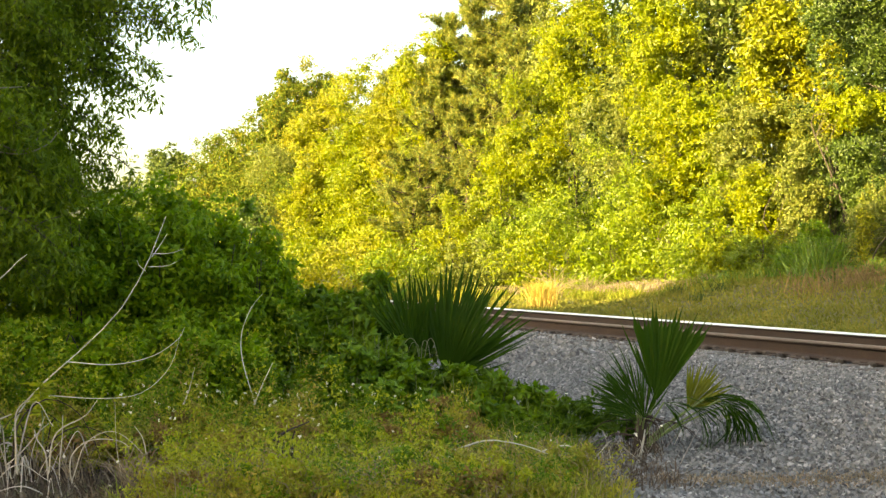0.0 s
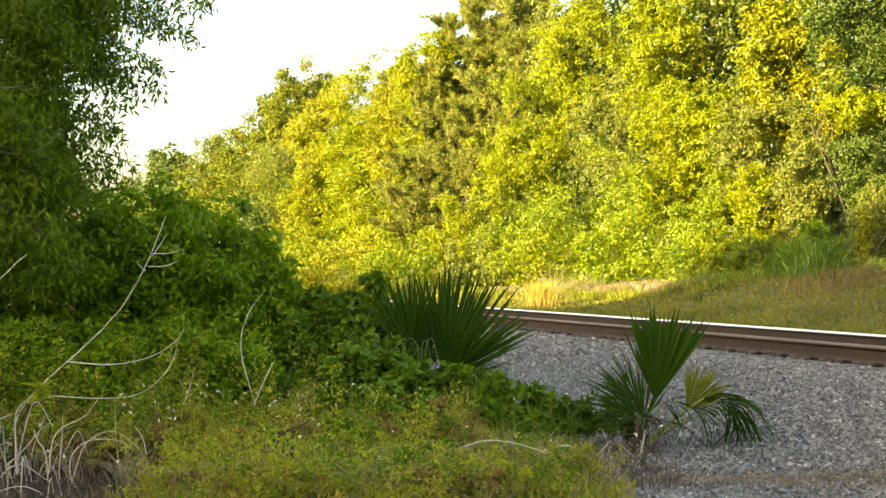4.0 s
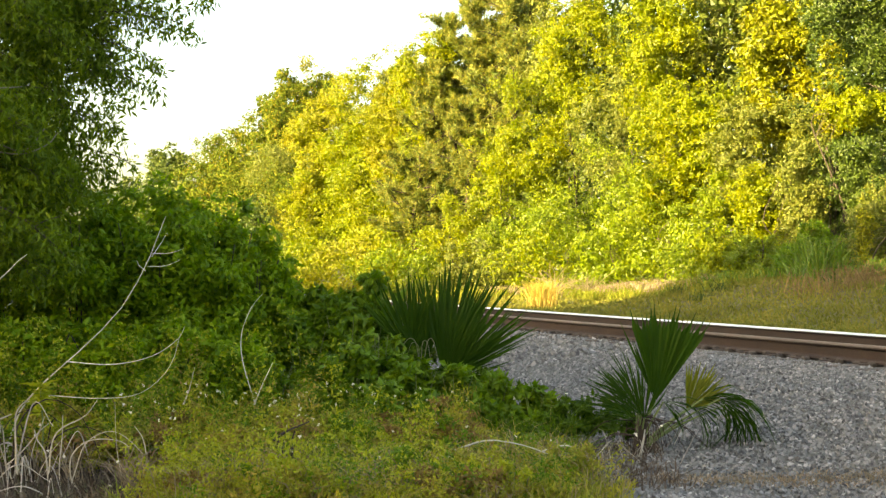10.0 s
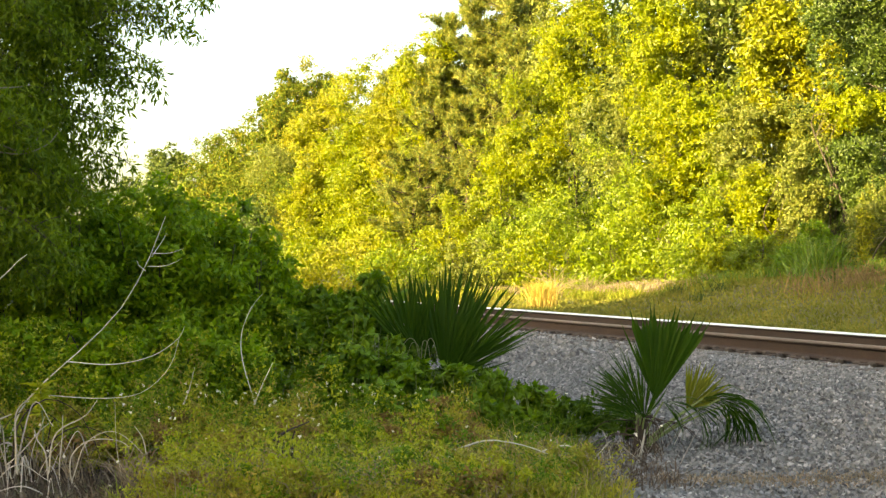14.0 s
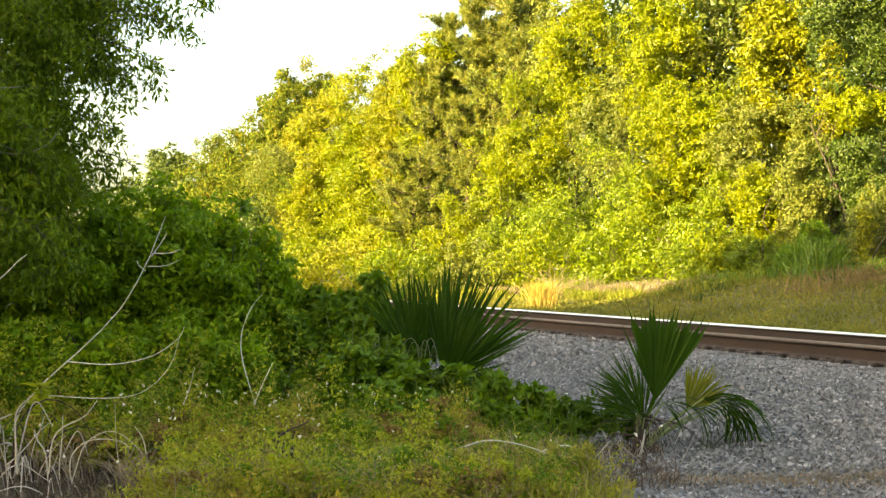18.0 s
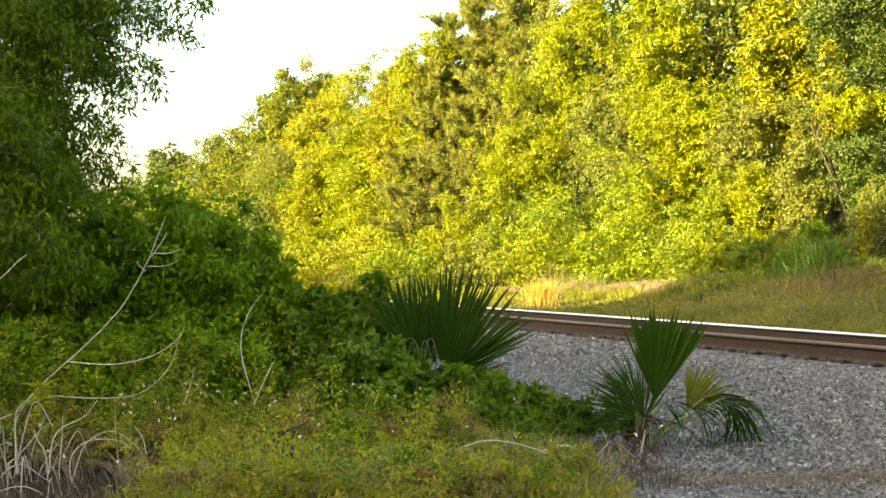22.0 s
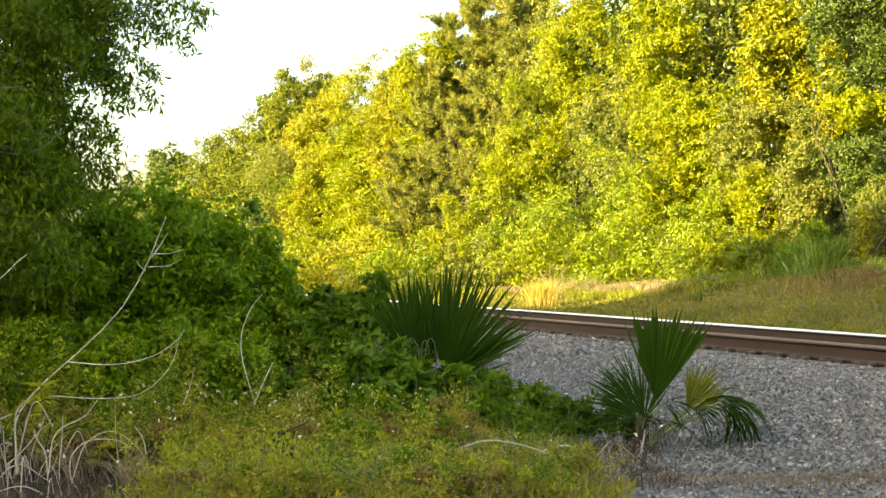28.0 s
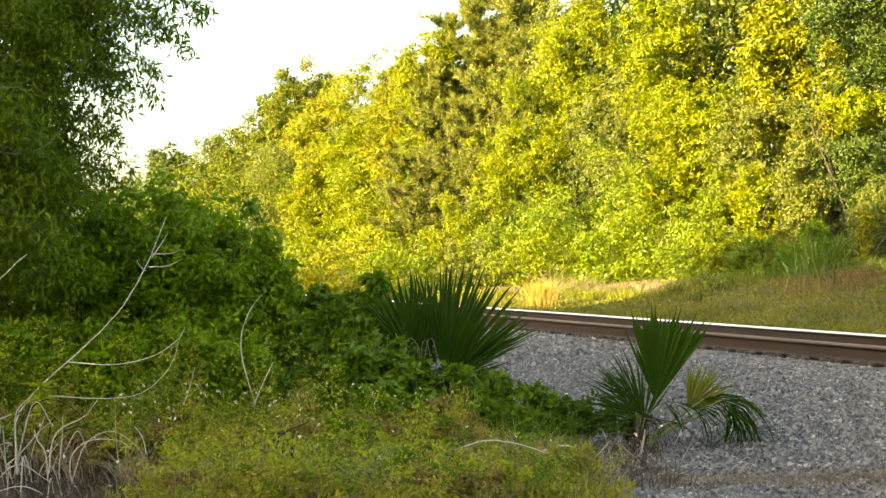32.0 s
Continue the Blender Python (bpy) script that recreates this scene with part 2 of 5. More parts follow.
def lie(s, d):
    """The height of the ground at s along and d across the track."""
    s, d = np.asarray(s, float), np.asarray(d, float)
    z = 0.42 * step(4.6, 8.3, d) - 0.10 * step(11.4, 12.6, d)
    z = z + 0.45 * step(13.0, 20.0, d)
    z = z + 0.6 * step(14.0, 18.5, d) * (1 - step(21.0, 33.0, s))
    z = z + 0.03 * np.sin(s * 0.9 + d * 0.6) * np.where((d < 4.6) | (d > 12.6), 1.0, 0.0)
    return z


def spot(s, d, up=0.0):
    s, d = np.asarray(s, float), np.asarray(d, float)
    x, y = s * U.x + d * N.x, s * U.y + d * N.y
    return np.stack([x, y, lie(s, d) + up], -1)


def sd(x, y):
    return x * U.x + y * U.y, x * N.x + y * N.y


def on_ground(x, y):
    return float(lie(*sd(x, y)))


# ---- ground, ballast, path ----
def sheet(name, s_lines, d_lines, up, material, label, category):
    s, d = np.meshgrid(s_lines, d_lines, indexing="ij")
    v = spot(s, d, up).reshape(-1, 3)
    a, b = len(s_lines), len(d_lines)
    i = (np.arange(a - 1)[:, None] * b + np.arange(b - 1)[None]).ravel()
    geo = Geo().add(v, np.stack([i, i + b, i + b + 1, i + 1], 1)[:, ::-1])
    ob = new(name, geo.mesh(name, material, True))
    return tagged(ob, label, category, kind="structure")


far = [60, 90, 140, 220, 400, 900, 2200]
s_lines = np.array([-x for x in far[::-1]] + list(np.arange(-20, 60, 0.5)) + far)
d_lines = np.array([-x for x in far[::-1]] + list(np.arange(-20, 30, 0.4)) + [35, 45] + far)
sheet("ground", s_lines, d_lines, -0.02, M_SOIL, "sandy shaded ground with litter and low growth", "ground")
ballast = sheet("ballast", np.arange(-30, 120, 0.5), np.arange(4.2, 12.3, 0.2), 0.0, M_BED, "grey crushed stone ballast along the railway", "ballast")


def stone_geo(n, rng):
    """Angular wedge-shaped stones about the origin: corners, and the quads and triangles of one stone."""
    wedge = np.array([(math.cos(a), math.sin(a), z) for z in (-0.8, 0.8) for a in (0.3, 2.4, 4.5)])
    quads, tris = np.array([(0, 1, 4, 3), (1, 2, 5, 4), (2, 0, 3, 5)]), np.array([(0, 2, 1), (3, 4, 5)])
    v = wedge[None] * rng.uniform(0.55, 1.15, (n, 6, 3)) * rng.uniform(0.6, 1.2, (n, 1, 3)) + rng.normal(size=(n, 6, 3)) * 0.12
    a, b = unit(rng.normal(size=(n, 3))), rng.normal(size=(n, 3))
    b = unit(np.cross(a, b))
    rot = np.stack([a, b, np.cross(a, b)], 1)
    return np.einsum("nij,njk->nik", v, rot), quads, tris


def add_stones(geo, v, quads, tris):
    """v: stones x 6 corners x 3."""
    first, base = geo.count, np.arange(len(v))[:, None, None] * 6
    geo.add(v.reshape(-1, 3), (base + quads[None]).reshape(-1, 4))
    geo.f[3].append((base + tris[None]).reshape(-1, 3) + first)


def scatter_stones():
    rng = np.random.default_rng(11)
    geo = Geo()
    for s0, s1, count, size in ((5.5, 14.0, 45000, 0.0175), (14.0, 30.0, 15000, 0.028), (30.0, 55.0, 2500, 0.06)):
        s, d = rng.uniform(s0, s1, count), rng.uniform(4.3, 8.9, count)
        keep = s > 1.18 * d - 0.4
        s, d, count = s[keep], d[keep], int(np.sum(keep))
        v, quads, tris = stone_geo(count, rng)
        v = v * (size * rng.uniform(0.6, 1.35, count))[:, None, None] + spot(s, d, 0.004 + 0.012 * rng.random(count))[:, None]
        add_stones(geo, v, quads, tris)
    for count, d0, d1 in ((2500, 9.2, 10.5), (1500, 10.7, 12.2)):
        s, d = rng.uniform(8, 40, count), rng.uniform(d0, d1, count)
        v, quads, tris = stone_geo(count, rng)
        add_stones(geo, v * 0.034 + spot(s, d, 0.006)[:, None], quads, tris)
    part("stones", geo, M_STONE, ballast, "loose grey crushed stones")["kind"] = "stuff"
    shapes = []
    v, quads, tris = stone_geo(12, rng)
    for i in range(12):
        one = Geo()
        add_stones(one, v[i:i + 1] * 0.019, quads, tris)
        shapes.append(one.mesh("stone", M_STONE))
    for i in range(260):
        p = spot(rng.uniform(6.2, 9.5), rng.uniform(5.4, 7.6), 0.018)
        part("stone", shapes[i % 12], None, ballast, at=pose(*p, rng.uniform(0, 90), 0, rng.uniform(0, 360)))


# ---- railway ----
RAIL_D, GAUGE, TIE_TOP = 9.1, 1.505, 0.445


def railway():
    track = thing("railway_track", spot(15.0, RAIL_D + GAUGE / 2) * [1, 1, 0], "straight railway track with rusty steel rails on timber sleepers", "railway track")
    inv = Matrix.Translation(-Vector(track.location))
    turn = Matrix(((U.x, N.x, 0, 0), (U.y, N.y, 0, 0), (0, 0, 1, 0), (0, 0, 0, 1)))
    half = [(0.0, 0.175), (0.024, 0.1735), (0.034, 0.163), (0.036, 0.142), (0.028, 0.134), (0.009, 0.124), (0.008, 0.040), (0.016, 0.028), (0.070, 0.012), (0.072, 0.0)]
    ring = half + [(-x, z) for x, z in half[::-1] if x > 0]
    ends = [-60.0, 0.0, 20.0, 60.0, 200.0]
    for name, d in (("near_rail", RAIL_D), ("far_rail", RAIL_D + GAUGE)):
        k = len(ring)
        v = [(s, d + x, TIE_TOP + 0.012 + z) for s in ends for x, z in ring]
        f = [(i * k + j, i * k + (j + 1) % k, (i + 1) * k + (j + 1) % k, (i + 1) * k + j) for i in range(len(ends) - 1) for j in range(k)]
        rail = part("rail", Geo().add(v, f), M_RAIL, track, "brown rusted steel rail", at=inv @ turn)
        # on the far rail this strip carries the whitened highlight down the head's side
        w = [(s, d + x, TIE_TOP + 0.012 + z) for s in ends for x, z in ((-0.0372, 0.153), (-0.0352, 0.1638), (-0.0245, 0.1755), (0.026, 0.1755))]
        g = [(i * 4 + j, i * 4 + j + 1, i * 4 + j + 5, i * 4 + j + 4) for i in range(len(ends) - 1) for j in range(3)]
        part("running_surface", Geo().add(w, g), M_DULL if d == RAIL_D else M_SHINE, rail, "dulled rail top" if d == RAIL_D else "polished rail top with a whitened highlight")
    # sleepers, tie plates and rail anchors
    def block(a, b, c, bevel):
        bm = bmesh.new()
        bmesh.ops.create_cube(bm, size=1.0, matrix=Matrix.Diagonal((a, b, c, 1)))
        bmesh.ops.bevel(bm, geom=bm.edges[:], offset=bevel, segments=1, affect="EDGES")
        me = bpy.data.meshes.new("block")
        bm.to_mesh(me)
        bm.free()
        return me
    tie, plate, anchor = block(0.23, 2.6, 0.17, 0.012), block(0.19, 0.34, 0.022, 0.004), block(0.075, 0.08, 0.07, 0.014)
    tie.materials.append(M_TIE)
    plate.materials.append(M_RAIL)
    anchor.materials.append(M_TIE)
    rng = random.Random(3)
    for i in range(96):
        s = 6.0 + i * 0.5
        t = part("sleeper", tie, None, track, at=inv @ turn @ pose(s, RAIL_D + GAUGE / 2 + rng.uniform(-0.03, 0.03), TIE_TOP - 0.085, 0, 0, rng.uniform(-1.2, 1.2)))
        for side in (-1, 1):
            part("tie_plate", plate, None, t, at=pose(0, side * GAUGE / 2, 0.085))
        for k in (-0.125, 0.125):
            part("rail_anchor", anchor, None, t, at=pose(k + rng.uniform(-0.02, 0.02), -GAUGE / 2 - 0.095, 0.075 + rng.uniform(0.0, 0.015)))


# ---- trees ----
def crown_geo(rng, centre, radii, clumps, count, length, width, geo=None, ragged=0.35, floor=None, spread=0.58, fill=0.4):
    """Leaves on shoots, shoots on boughs, boughs round the shell of an uneven crown."""
    geo = geo or Geo()
    radii = np.asarray(radii, float)
    way = unit(rng.normal(size=(clumps, 3)))
    reach = rng.uniform(0.05, 1.0, clumps) ** fill
    bump = 1 + ragged * (rng.random(clumps) - 0.5)
    rc = np.mean(radii) * rng.uniform(0.14, 0.34, clumps)
    c = np.asarray(centre) + way * (reach * bump)[:, None] * np.maximum(radii - rc[:, None] * 0.8, radii * 0.4)
    if floor is not None:
        c[:, 2] = np.where(c[:, 2] < floor + 0.15, floor + 0.15 + 0.5 * np.abs(c[:, 2] - floor - 0.15), c[:, 2])
    shoots = clumps * 16
    own = rng.choice(clumps, shoots, p=rc ** 2 / np.sum(rc ** 2))
    face = unit(rng.normal(size=(shoots, 3)) + way[own] * 0.7 + [0, 0, 0.25])
    tip = c[own] + face * (rc[own] * rng.uniform(0.45, 1.15, shoots))[:, None] * [1, 1, 0.85]
    size = rc[own] * rng.uniform(0.14, 0.40, shoots)
    pick = rng.choice(shoots, count, p=size ** 2 / np.sum(size ** 2))
    ball = unit(rng.normal(size=(count, 3)))
    at = tip[pick] + ball * (size[pick] * rng.uniform(0.0, 1.0, count) ** 0.4)[:, None] * [1, 1, 0.75]
    out = unit(ball * 0.55 + face[pick])
    if floor is not None:
        at[:, 2] = np.maximum(at[:, 2], floor + 0.03 + 0.2 * rng.random(count))
    leaves(geo, at, out, length, width, rng, spread=spread, up=0.25)
    return geo, c, rc


def broadleaf(s, d, height, radius, low, mat, label, count=9000, leaf=0.13, seed=1, name="broadleaf_tree", clumps=36, depth=0.8, group="trees of the wood"):
    rng = np.random.default_rng(seed)
    base = spot(s, d)
    root = thing(name, base, label, "tree" if "tree" in name else "shrub", group)
    top, low = height - base[2], max(low - base[2], 0.15)
    centre = np.array([0, 0, (top + low) / 2])
    half = (top - low) / 2
    if name == "shrub":
        centre, half = np.array([0, 0, low + 0.28 * (top - low)]), 0.72 * (top - low)
    geo, c, rc = crown_geo(rng, centre, (radius, radius * depth, half), clumps, count, leaf * 0.8, leaf * 0.44, floor=0.0)
    part("crown", geo, mat, root)["kind"] = "stuff"
    h0 = max(low, 0.5) + 0.25 * (top - low)
    r0 = 0.02 + 0.0024 * top
    lean = rng.normal(size=2) * 0.7
    spine = bow([(0, 0, -0.1), (lean[0] * 0.4, lean[1] * 0.4, h0 * 0.5), (lean[0], lean[1], h0), (lean[0] * 0.6, lean[1] * 0.6, max(top * 0.6, h0 + 0.2))])
    part("trunk", tube(Geo(), spine, np.linspace(r0, r0 * 0.25, len(spine)), 7), M_BARK, root, smooth=True)
    for i in rng.choice(len(c), min(5, len(c)), replace=False):
        j = int(rng.uniform(0.35, 0.8) * len(spine))
        a = spine[j]
        m = (a + c[i]) / 2 + [0, 0, 0.12 * top * rng.uniform(-0.2, 1)]
        line = bow([a, m, c[i]], 8)
        part("limb", tube(Geo(), line, np.linspace(r0 * 0.28, r0 * 0.06, len(line)), 5), M_BARK, root, smooth=True)
    return root


def pine(s, d, height, radius, low, label, seed=1, boughs=34, plumes=9, needle=0.25, mat=None):
    """A pine: bare boughs that carry separate brush-like plumes of needles."""
    rng = np.random.default_rng(seed)
    base = spot(s, d)
    root = thing("pine_tree", base, label, "tree", "trees of the wood")
    top, low = height - base[2], max(low - base[2], 0.4)
    lean = rng.normal(size=2) * 0.5
    spine = bow([(0, 0, -0.1), (lean[0] * 0.2, lean[1] * 0.9, top * 0.35), (lean[0] * 1.2, lean[1] * 0.5, top * 0.7), (lean[0], lean[1], top * 0.97)])
    r0 = 0.04 + 0.005 * top
    part("trunk", tube(Geo(), spine, np.linspace(r0, 0.03, len(spine)), 8), M_PINE_BARK, root, smooth=True)
    hubs, ways = [], []
    for i in range(boughs):
        f = (i + rng.random()) / boughs
        z = low + (top - low) * f
        reach = radius * (1.05 - 0.7 * f ** 1.8) * rng.uniform(0.65, 1.1)
        az = i * 2.4 + rng.normal() * 0.4
        k = np.interp(z, spine[:, 2], np.arange(len(spine)))
        a = spine[int(k)] * [1, 1, 0] + [0, 0, z]
        tip = a + np.array([math.cos(az) * reach, math.sin(az) * reach, reach * rng.uniform(-0.05, 0.45)])
        mid = (a + tip) / 2 + [0, 0, -0.10 * reach]
        line = bow([a, mid, tip], 9)
        wood_geo = tube(Geo(), line, np.linspace(0.045, 0.012, len(line)), 5)
        for p in range(plumes):
            q = line[min(int(len(line) * (0.12 + 0.88 * (p + 1) / plumes)), len(line) - 1)]
            end = q + rng.normal(size=3) * [0.34, 0.34, 0.16] * min(reach, 2.0) * 0.6 + [0, 0, 0.12]
            tube(wood_geo, [q, (q + end) / 2, end], [0.014, 0.010, 0.006], 4)
            hubs.append(end)
            ways.append(unit(end - q + (tip - a) * 0.25 + [0, 0, 0.25]))
        part("bough", wood_geo, M_PINE_BARK, root, smooth=True)
    hubs, ways = np.array(hubs), np.array(ways)
    per = 95
    n = len(hubs) * per
    h, w = np.repeat(hubs, per, 0), np.repeat(ways, per, 0)
    size = np.repeat(rng.uniform(0.8, 1.5, len(hubs)), per)[:, None]
    way = unit(w * 0.75 + rng.normal(size=(n, 3)) * 0.55 + [0, 0, 0.15])
    start = h - w * (rng.uniform(0.0, 0.5, n) * size[:, 0])[:, None] * 0.9 + rng.normal(size=(n, 3)) * 0.05
    geo = blades(Geo(), start, way, size[:, 0] * needle * rng.uniform(0.6, 1.1, n), 0.031, 0.18, rng)
    part("needles", geo, mat or M_PINE, root)["kind"] = "stuff"
    return root


YEL = "sunlit yellow-green broadleaf tree at the wood's edge"
LIM = "fresh green sunlit shrub in front of the wood"


def wood():
    for i, (a, mat, count, leaf, label) in enumerate((
        ((71.94, 22.50, 13.12, 2.66, 3.42), M_GOLD, 20000, 0.170, YEL),
        ((67.75, 23.20, 13.10, 2.20, 1.61), M_YELLOW, 19000, 0.170, YEL),
        ((71.41, 21.50, 6.97, 2.32, -0.14), M_YELLOW, 11000, 0.170, YEL),
        ((60.68, 21.20, 6.76, 2.12, 0.00), M_YELLOW, 12000, 0.160, YEL),
        ((64.33, 23.60, 12.58, 1.86, 4.64), M_GOLD, 12000, 0.160, "golden green broadleaf tree among pines"),
        ((57.87, 22.60, 12.87, 1.69, 5.72), M_YELLOW, 13000, 0.160, "golden green broadleaf tree among pines"),
        ((87.59, 23.50, 10.20, 2.13, 1.40), M_OLIVE, 7000, 0.180, "olive broadleaf tree with dry yellow tips"),
        ((44.94, 21.50, 8.55, 1.97, 2.01), M_YELLOW, 15000, 0.130, YEL),
        ((44.20, 23.50, 12.40, 1.91, 5.32), M_YELLOW, 15000, 0.130, YEL),
        ((37.64, 23.00, 11.38, 1.65, 5.31), M_YELLOW, 15000, 0.130, YEL),
        ((37.56, 25.00, 12.09, 1.51, 5.77), M_OLIVE, 10000, 0.140, "olive broadleaf tree within the wood"),
        ((55.88, 26.00, 15.64, 1.89, 8.73), M_OLIVE, 9000, 0.150, "olive broadleaf tree among pines"),
        ((41.05, 23.60, 8.83, 2.22, 3.42), M_OLIVE, 13000, 0.130, "olive broadleaf tree within the wood"),
        ((33.18, 21.80, 7.25, 1.33, 2.44), M_YELLOW, 12000, 0.120, YEL),
        ((30.25, 21.90, 9.42, 1.16, 4.12), M_GOLD, 9000, 0.170, "golden tree with drooping leaves in evening sun"),
        ((26.67, 21.60, 9.90, 1.36, 3.89), M_WOOD_GREEN, 12000, 0.120, "dark green tree at the wood's edge"),
        ((30.14, 21.20, 6.13, 1.40, 1.47), M_OLIVE, 12000, 0.110, "olive broadleaf tree with grey-green leaves"),
        ((28.48, 20.20, 4.60, 0.92, 0.79), M_YELLOW, 12000, 0.100, YEL),
        ((27.05, 20.40, 5.03, 0.74, 0.07), M_OLIVE, 8000, 0.100, "olive tangled tree with greyish leaves"),
        # leaf colour darkened in place of the shaded hollow here
        ((24.81, 20.60, 4.68, 1.09, 0.68), M_WOOD_GREEN, 9000, 0.110, "dark green leafy tree at the wood's edge"),
        # gold leaf colour stands in for lit sprays before the dark tree
        ((26.68, 20.90, 7.05, 0.46, 4.13), M_GOLD, 1500, 0.130, "golden tree with drooping leaves in evening sun"),
        ((34.08, 20.90, 6.67, 1.40, 1.66), M_YELLOW, 10000, 0.120, YEL),
        ((49.32, 25.60, 13.85, 2.09, 6.88), M_OLIVE, 12000, 0.150, "olive broadleaf tree within the wood"),
        ((29.08, 23.00, 6.75, 1.47, 0.86), M_WOOD_GREEN, 14000, 0.130, "dark green tree within the wood"),
        ((69.43, 25.80, 13.05, 2.01, 6.88), M_OLIVE, 9000, 0.190, "olive broadleaf tree among pines"),
        ((61.56, 26.20, 13.66, 2.05, 6.54), M_OLIVE, 9000, 0.180, "olive broadleaf tree among pines"),
        # yellow colour gives the lit tops above the darkened tree
        ((25.68, 21.00, 5.67, 1.12, 4.50), M_YELLOW, 6000, 0.100, "yellow-green tree with sunlit tips"),
    )):
        broadleaf(*a, mat, label, int(count * 1.35), leaf, seed=20 + i, clumps=76)
    for i, (a, mat, count, leaf, label) in enumerate((
        ((34.91, 19.60, 5.52, 2.44, 0.27), M_LIME, 20000, 0.105, LIM),
        ((30.21, 19.80, 4.08, 1.26, 0.53), M_LIME, 12000, 0.100, LIM),
        ((41.32, 19.80, 4.09, 1.78, 0.14), M_LIME, 12000, 0.115, LIM),
        ((48.15, 20.20, 4.46, 1.79, 0.02), M_YELLOW, 10000, 0.130, LIM),
        ((28.37, 18.80, 2.47, 0.67, 0.63), M_YELLOW, 5000, 0.090, LIM),
        ((26.70, 18.90, 2.36, 0.83, 0.67), M_LIME, 6000, 0.090, LIM),
        ((58.98, 20.40, 3.76, 2.72, -0.23), M_YELLOW, 9000, 0.160, "sunlit yellow-green shrub beside the railway"),
        ((68.36, 20.00, 3.78, 2.18, -0.54), M_YELLOW, 8000, 0.170, "sunlit yellow-green shrub beside the railway"),
        ((68.85, 17.50, 5.08, 1.41, -0.82), M_WOOD_GREEN, 6000, 0.200, "dark green broad-leaved shrub beside the railway"),
        ((24.84, 19.00, 2.49, 0.86, 0.83), M_ELDER, 6000, 0.090, "deep green shrub on the grassy bank"),
        ((23.14, 19.40, 3.46, 0.85, 0.01), M_OLIVE, 6000, 0.090, "deep green shrub on the grassy bank"),
        ((22.85, 18.80, 3.01, 0.25, 0.29), M_GOLD, 900, 0.100, "small golden shrub catching the evening sun"),
    )):
        broadleaf(*a, mat, label, int(count * 1.45), leaf * 0.93, seed=50 + i, name="shrub", clumps=64, group="shrubs of the wood's edge")
    for i, (a, boughs, plumes) in enumerate((
        ((54.67, 23.40, 13.29, 2.25, 2.98), 40, 10),
        ((52.73, 24.60, 14.95, 2.40, 4.84), 40, 10),
        ((56.95, 21.70, 10.43, 2.09, 2.06), 40, 10),
        ((54.46, 27.00, 16.80, 2.26, 10.24), 30, 5),
        ((57.90, 24.80, 12.95, 1.65, 7.40), 32, 8),
    )):
        pine(*a, "tall grey-green pine rising above the wood", 80 + i, boughs, plumes)
    for i, (a, count) in enumerate((
        ((109.44, 31.00, 18.00, 2.59, 10.81), 10000),
        ((104.81, 32.00, 17.30, 2.32, 10.49), 9000),
        ((103.43, 29.00, 16.06, 2.46, 4.53), 9000),
        ((106.97, 28.00, 15.07, 2.27, 3.70), 6500),
        ((112.29, 27.50, 14.10, 2.41, 3.80), 6000),
        ((118.74, 27.00, 13.65, 2.37, 3.42), 5500),
        ((128.25, 27.00, 13.24, 2.54, 3.57), 5000),
        ((179.19, 34.00, 17.30, 3.33, 10.70), 5000),
        ((206.54, 34.00, 15.65, 2.41, 7.36), 3000),
        ((231.08, 34.00, 15.73, 3.76, 4.26), 3000),
        ((267.03, 34.00, 17.40, 4.31, 4.67), 3000),
        ((175.33, 30.00, 11.16, 3.20, 2.87), 4000),
        ((96.30, 27.00, 14.29, 2.29, 3.49), 7000),
    )):
        broadleaf(*a, M_FAR if a[0] > 150 else M_FARPINE, "grey-green dense-crowned pine at the far end of the wood", int(count * 1.35), 0.285 if a[0] < 150 else 0.5, 120 + i, name="distant_tree", clumps=64, depth=1.0)
    rng = np.random.default_rng(71)
    for k in range(24):
        s = 29 + k * 3.4
        h = rng.uniform(1.6, 3.0)
        broadleaf(s, 18.6 - 3.6 * float(step(33, 46, s)) + rng.uniform(-0.4, 0.6), 0.7 + h, rng.uniform(1.4, 2.0), 0.4, (M_LIME, M_LIME, M_YELLOW, M_OLIVE, M_LIME)[k % 5] if s < 46 else (M_YELLOW, M_LIME, M_GOLD)[k % 3], "low sunlit shrub at the foot of the wood", 3900, 0.095 + 0.0011 * s, 300 + k, name="shrub", clumps=60, group="shrubs of the wood's edge")
    for k in range(24):
        s = 20 + k * 4.4
        h = rng.uniform(8.0, 11.5)
        if 44 < s < 60:
            continue
        h -= 2.5 * float(step(70, 95, s))
        # dark leaf colours stand in for the shadowed pockets behind the front crowns
        broadleaf(s, 24.0 + rng.uniform(-0.8, 2.5), h, rng.uniform(2.2, 3.4), 1.0, (M_WOOD_GREEN if k % 3 else M_OLIVE) if s < 68 else M_FARPINE, "leafy broadleaf tree within the wood", 4600, 0.105 + 0.0013 * s, 340 + k, clumps=110)
    # the depth of the wood behind the front rows, its dimness put into leaf colour
    rng = np.random.default_rng(7)
    geo = Geo()
    for k in range(30):
        s, d = 12 + k * 5.5, 29.5 + rng.uniform(-1.0, 3)
        h = rng.uniform(12.6, 14.6) + (2.5 if s < 46 else 0.0 if s < 62 else -0.5)
        crown_geo(rng, spot(s, d, h / 2), (4.2, 2.6, h / 2), 110, 2300 if s < 45 else 1400, 0.38 if s < 45 else 0.46, 0.20 if s < 45 else 0.24, geo, fill=0.6)
    for k in range(15):
        s, d = 14 + k * 3.8, 26.8 + rng.uniform(-0.8, 0.8)
        h = rng.uniform(15.0, 17.0) - 3.2 * float(step(42, 54, s))
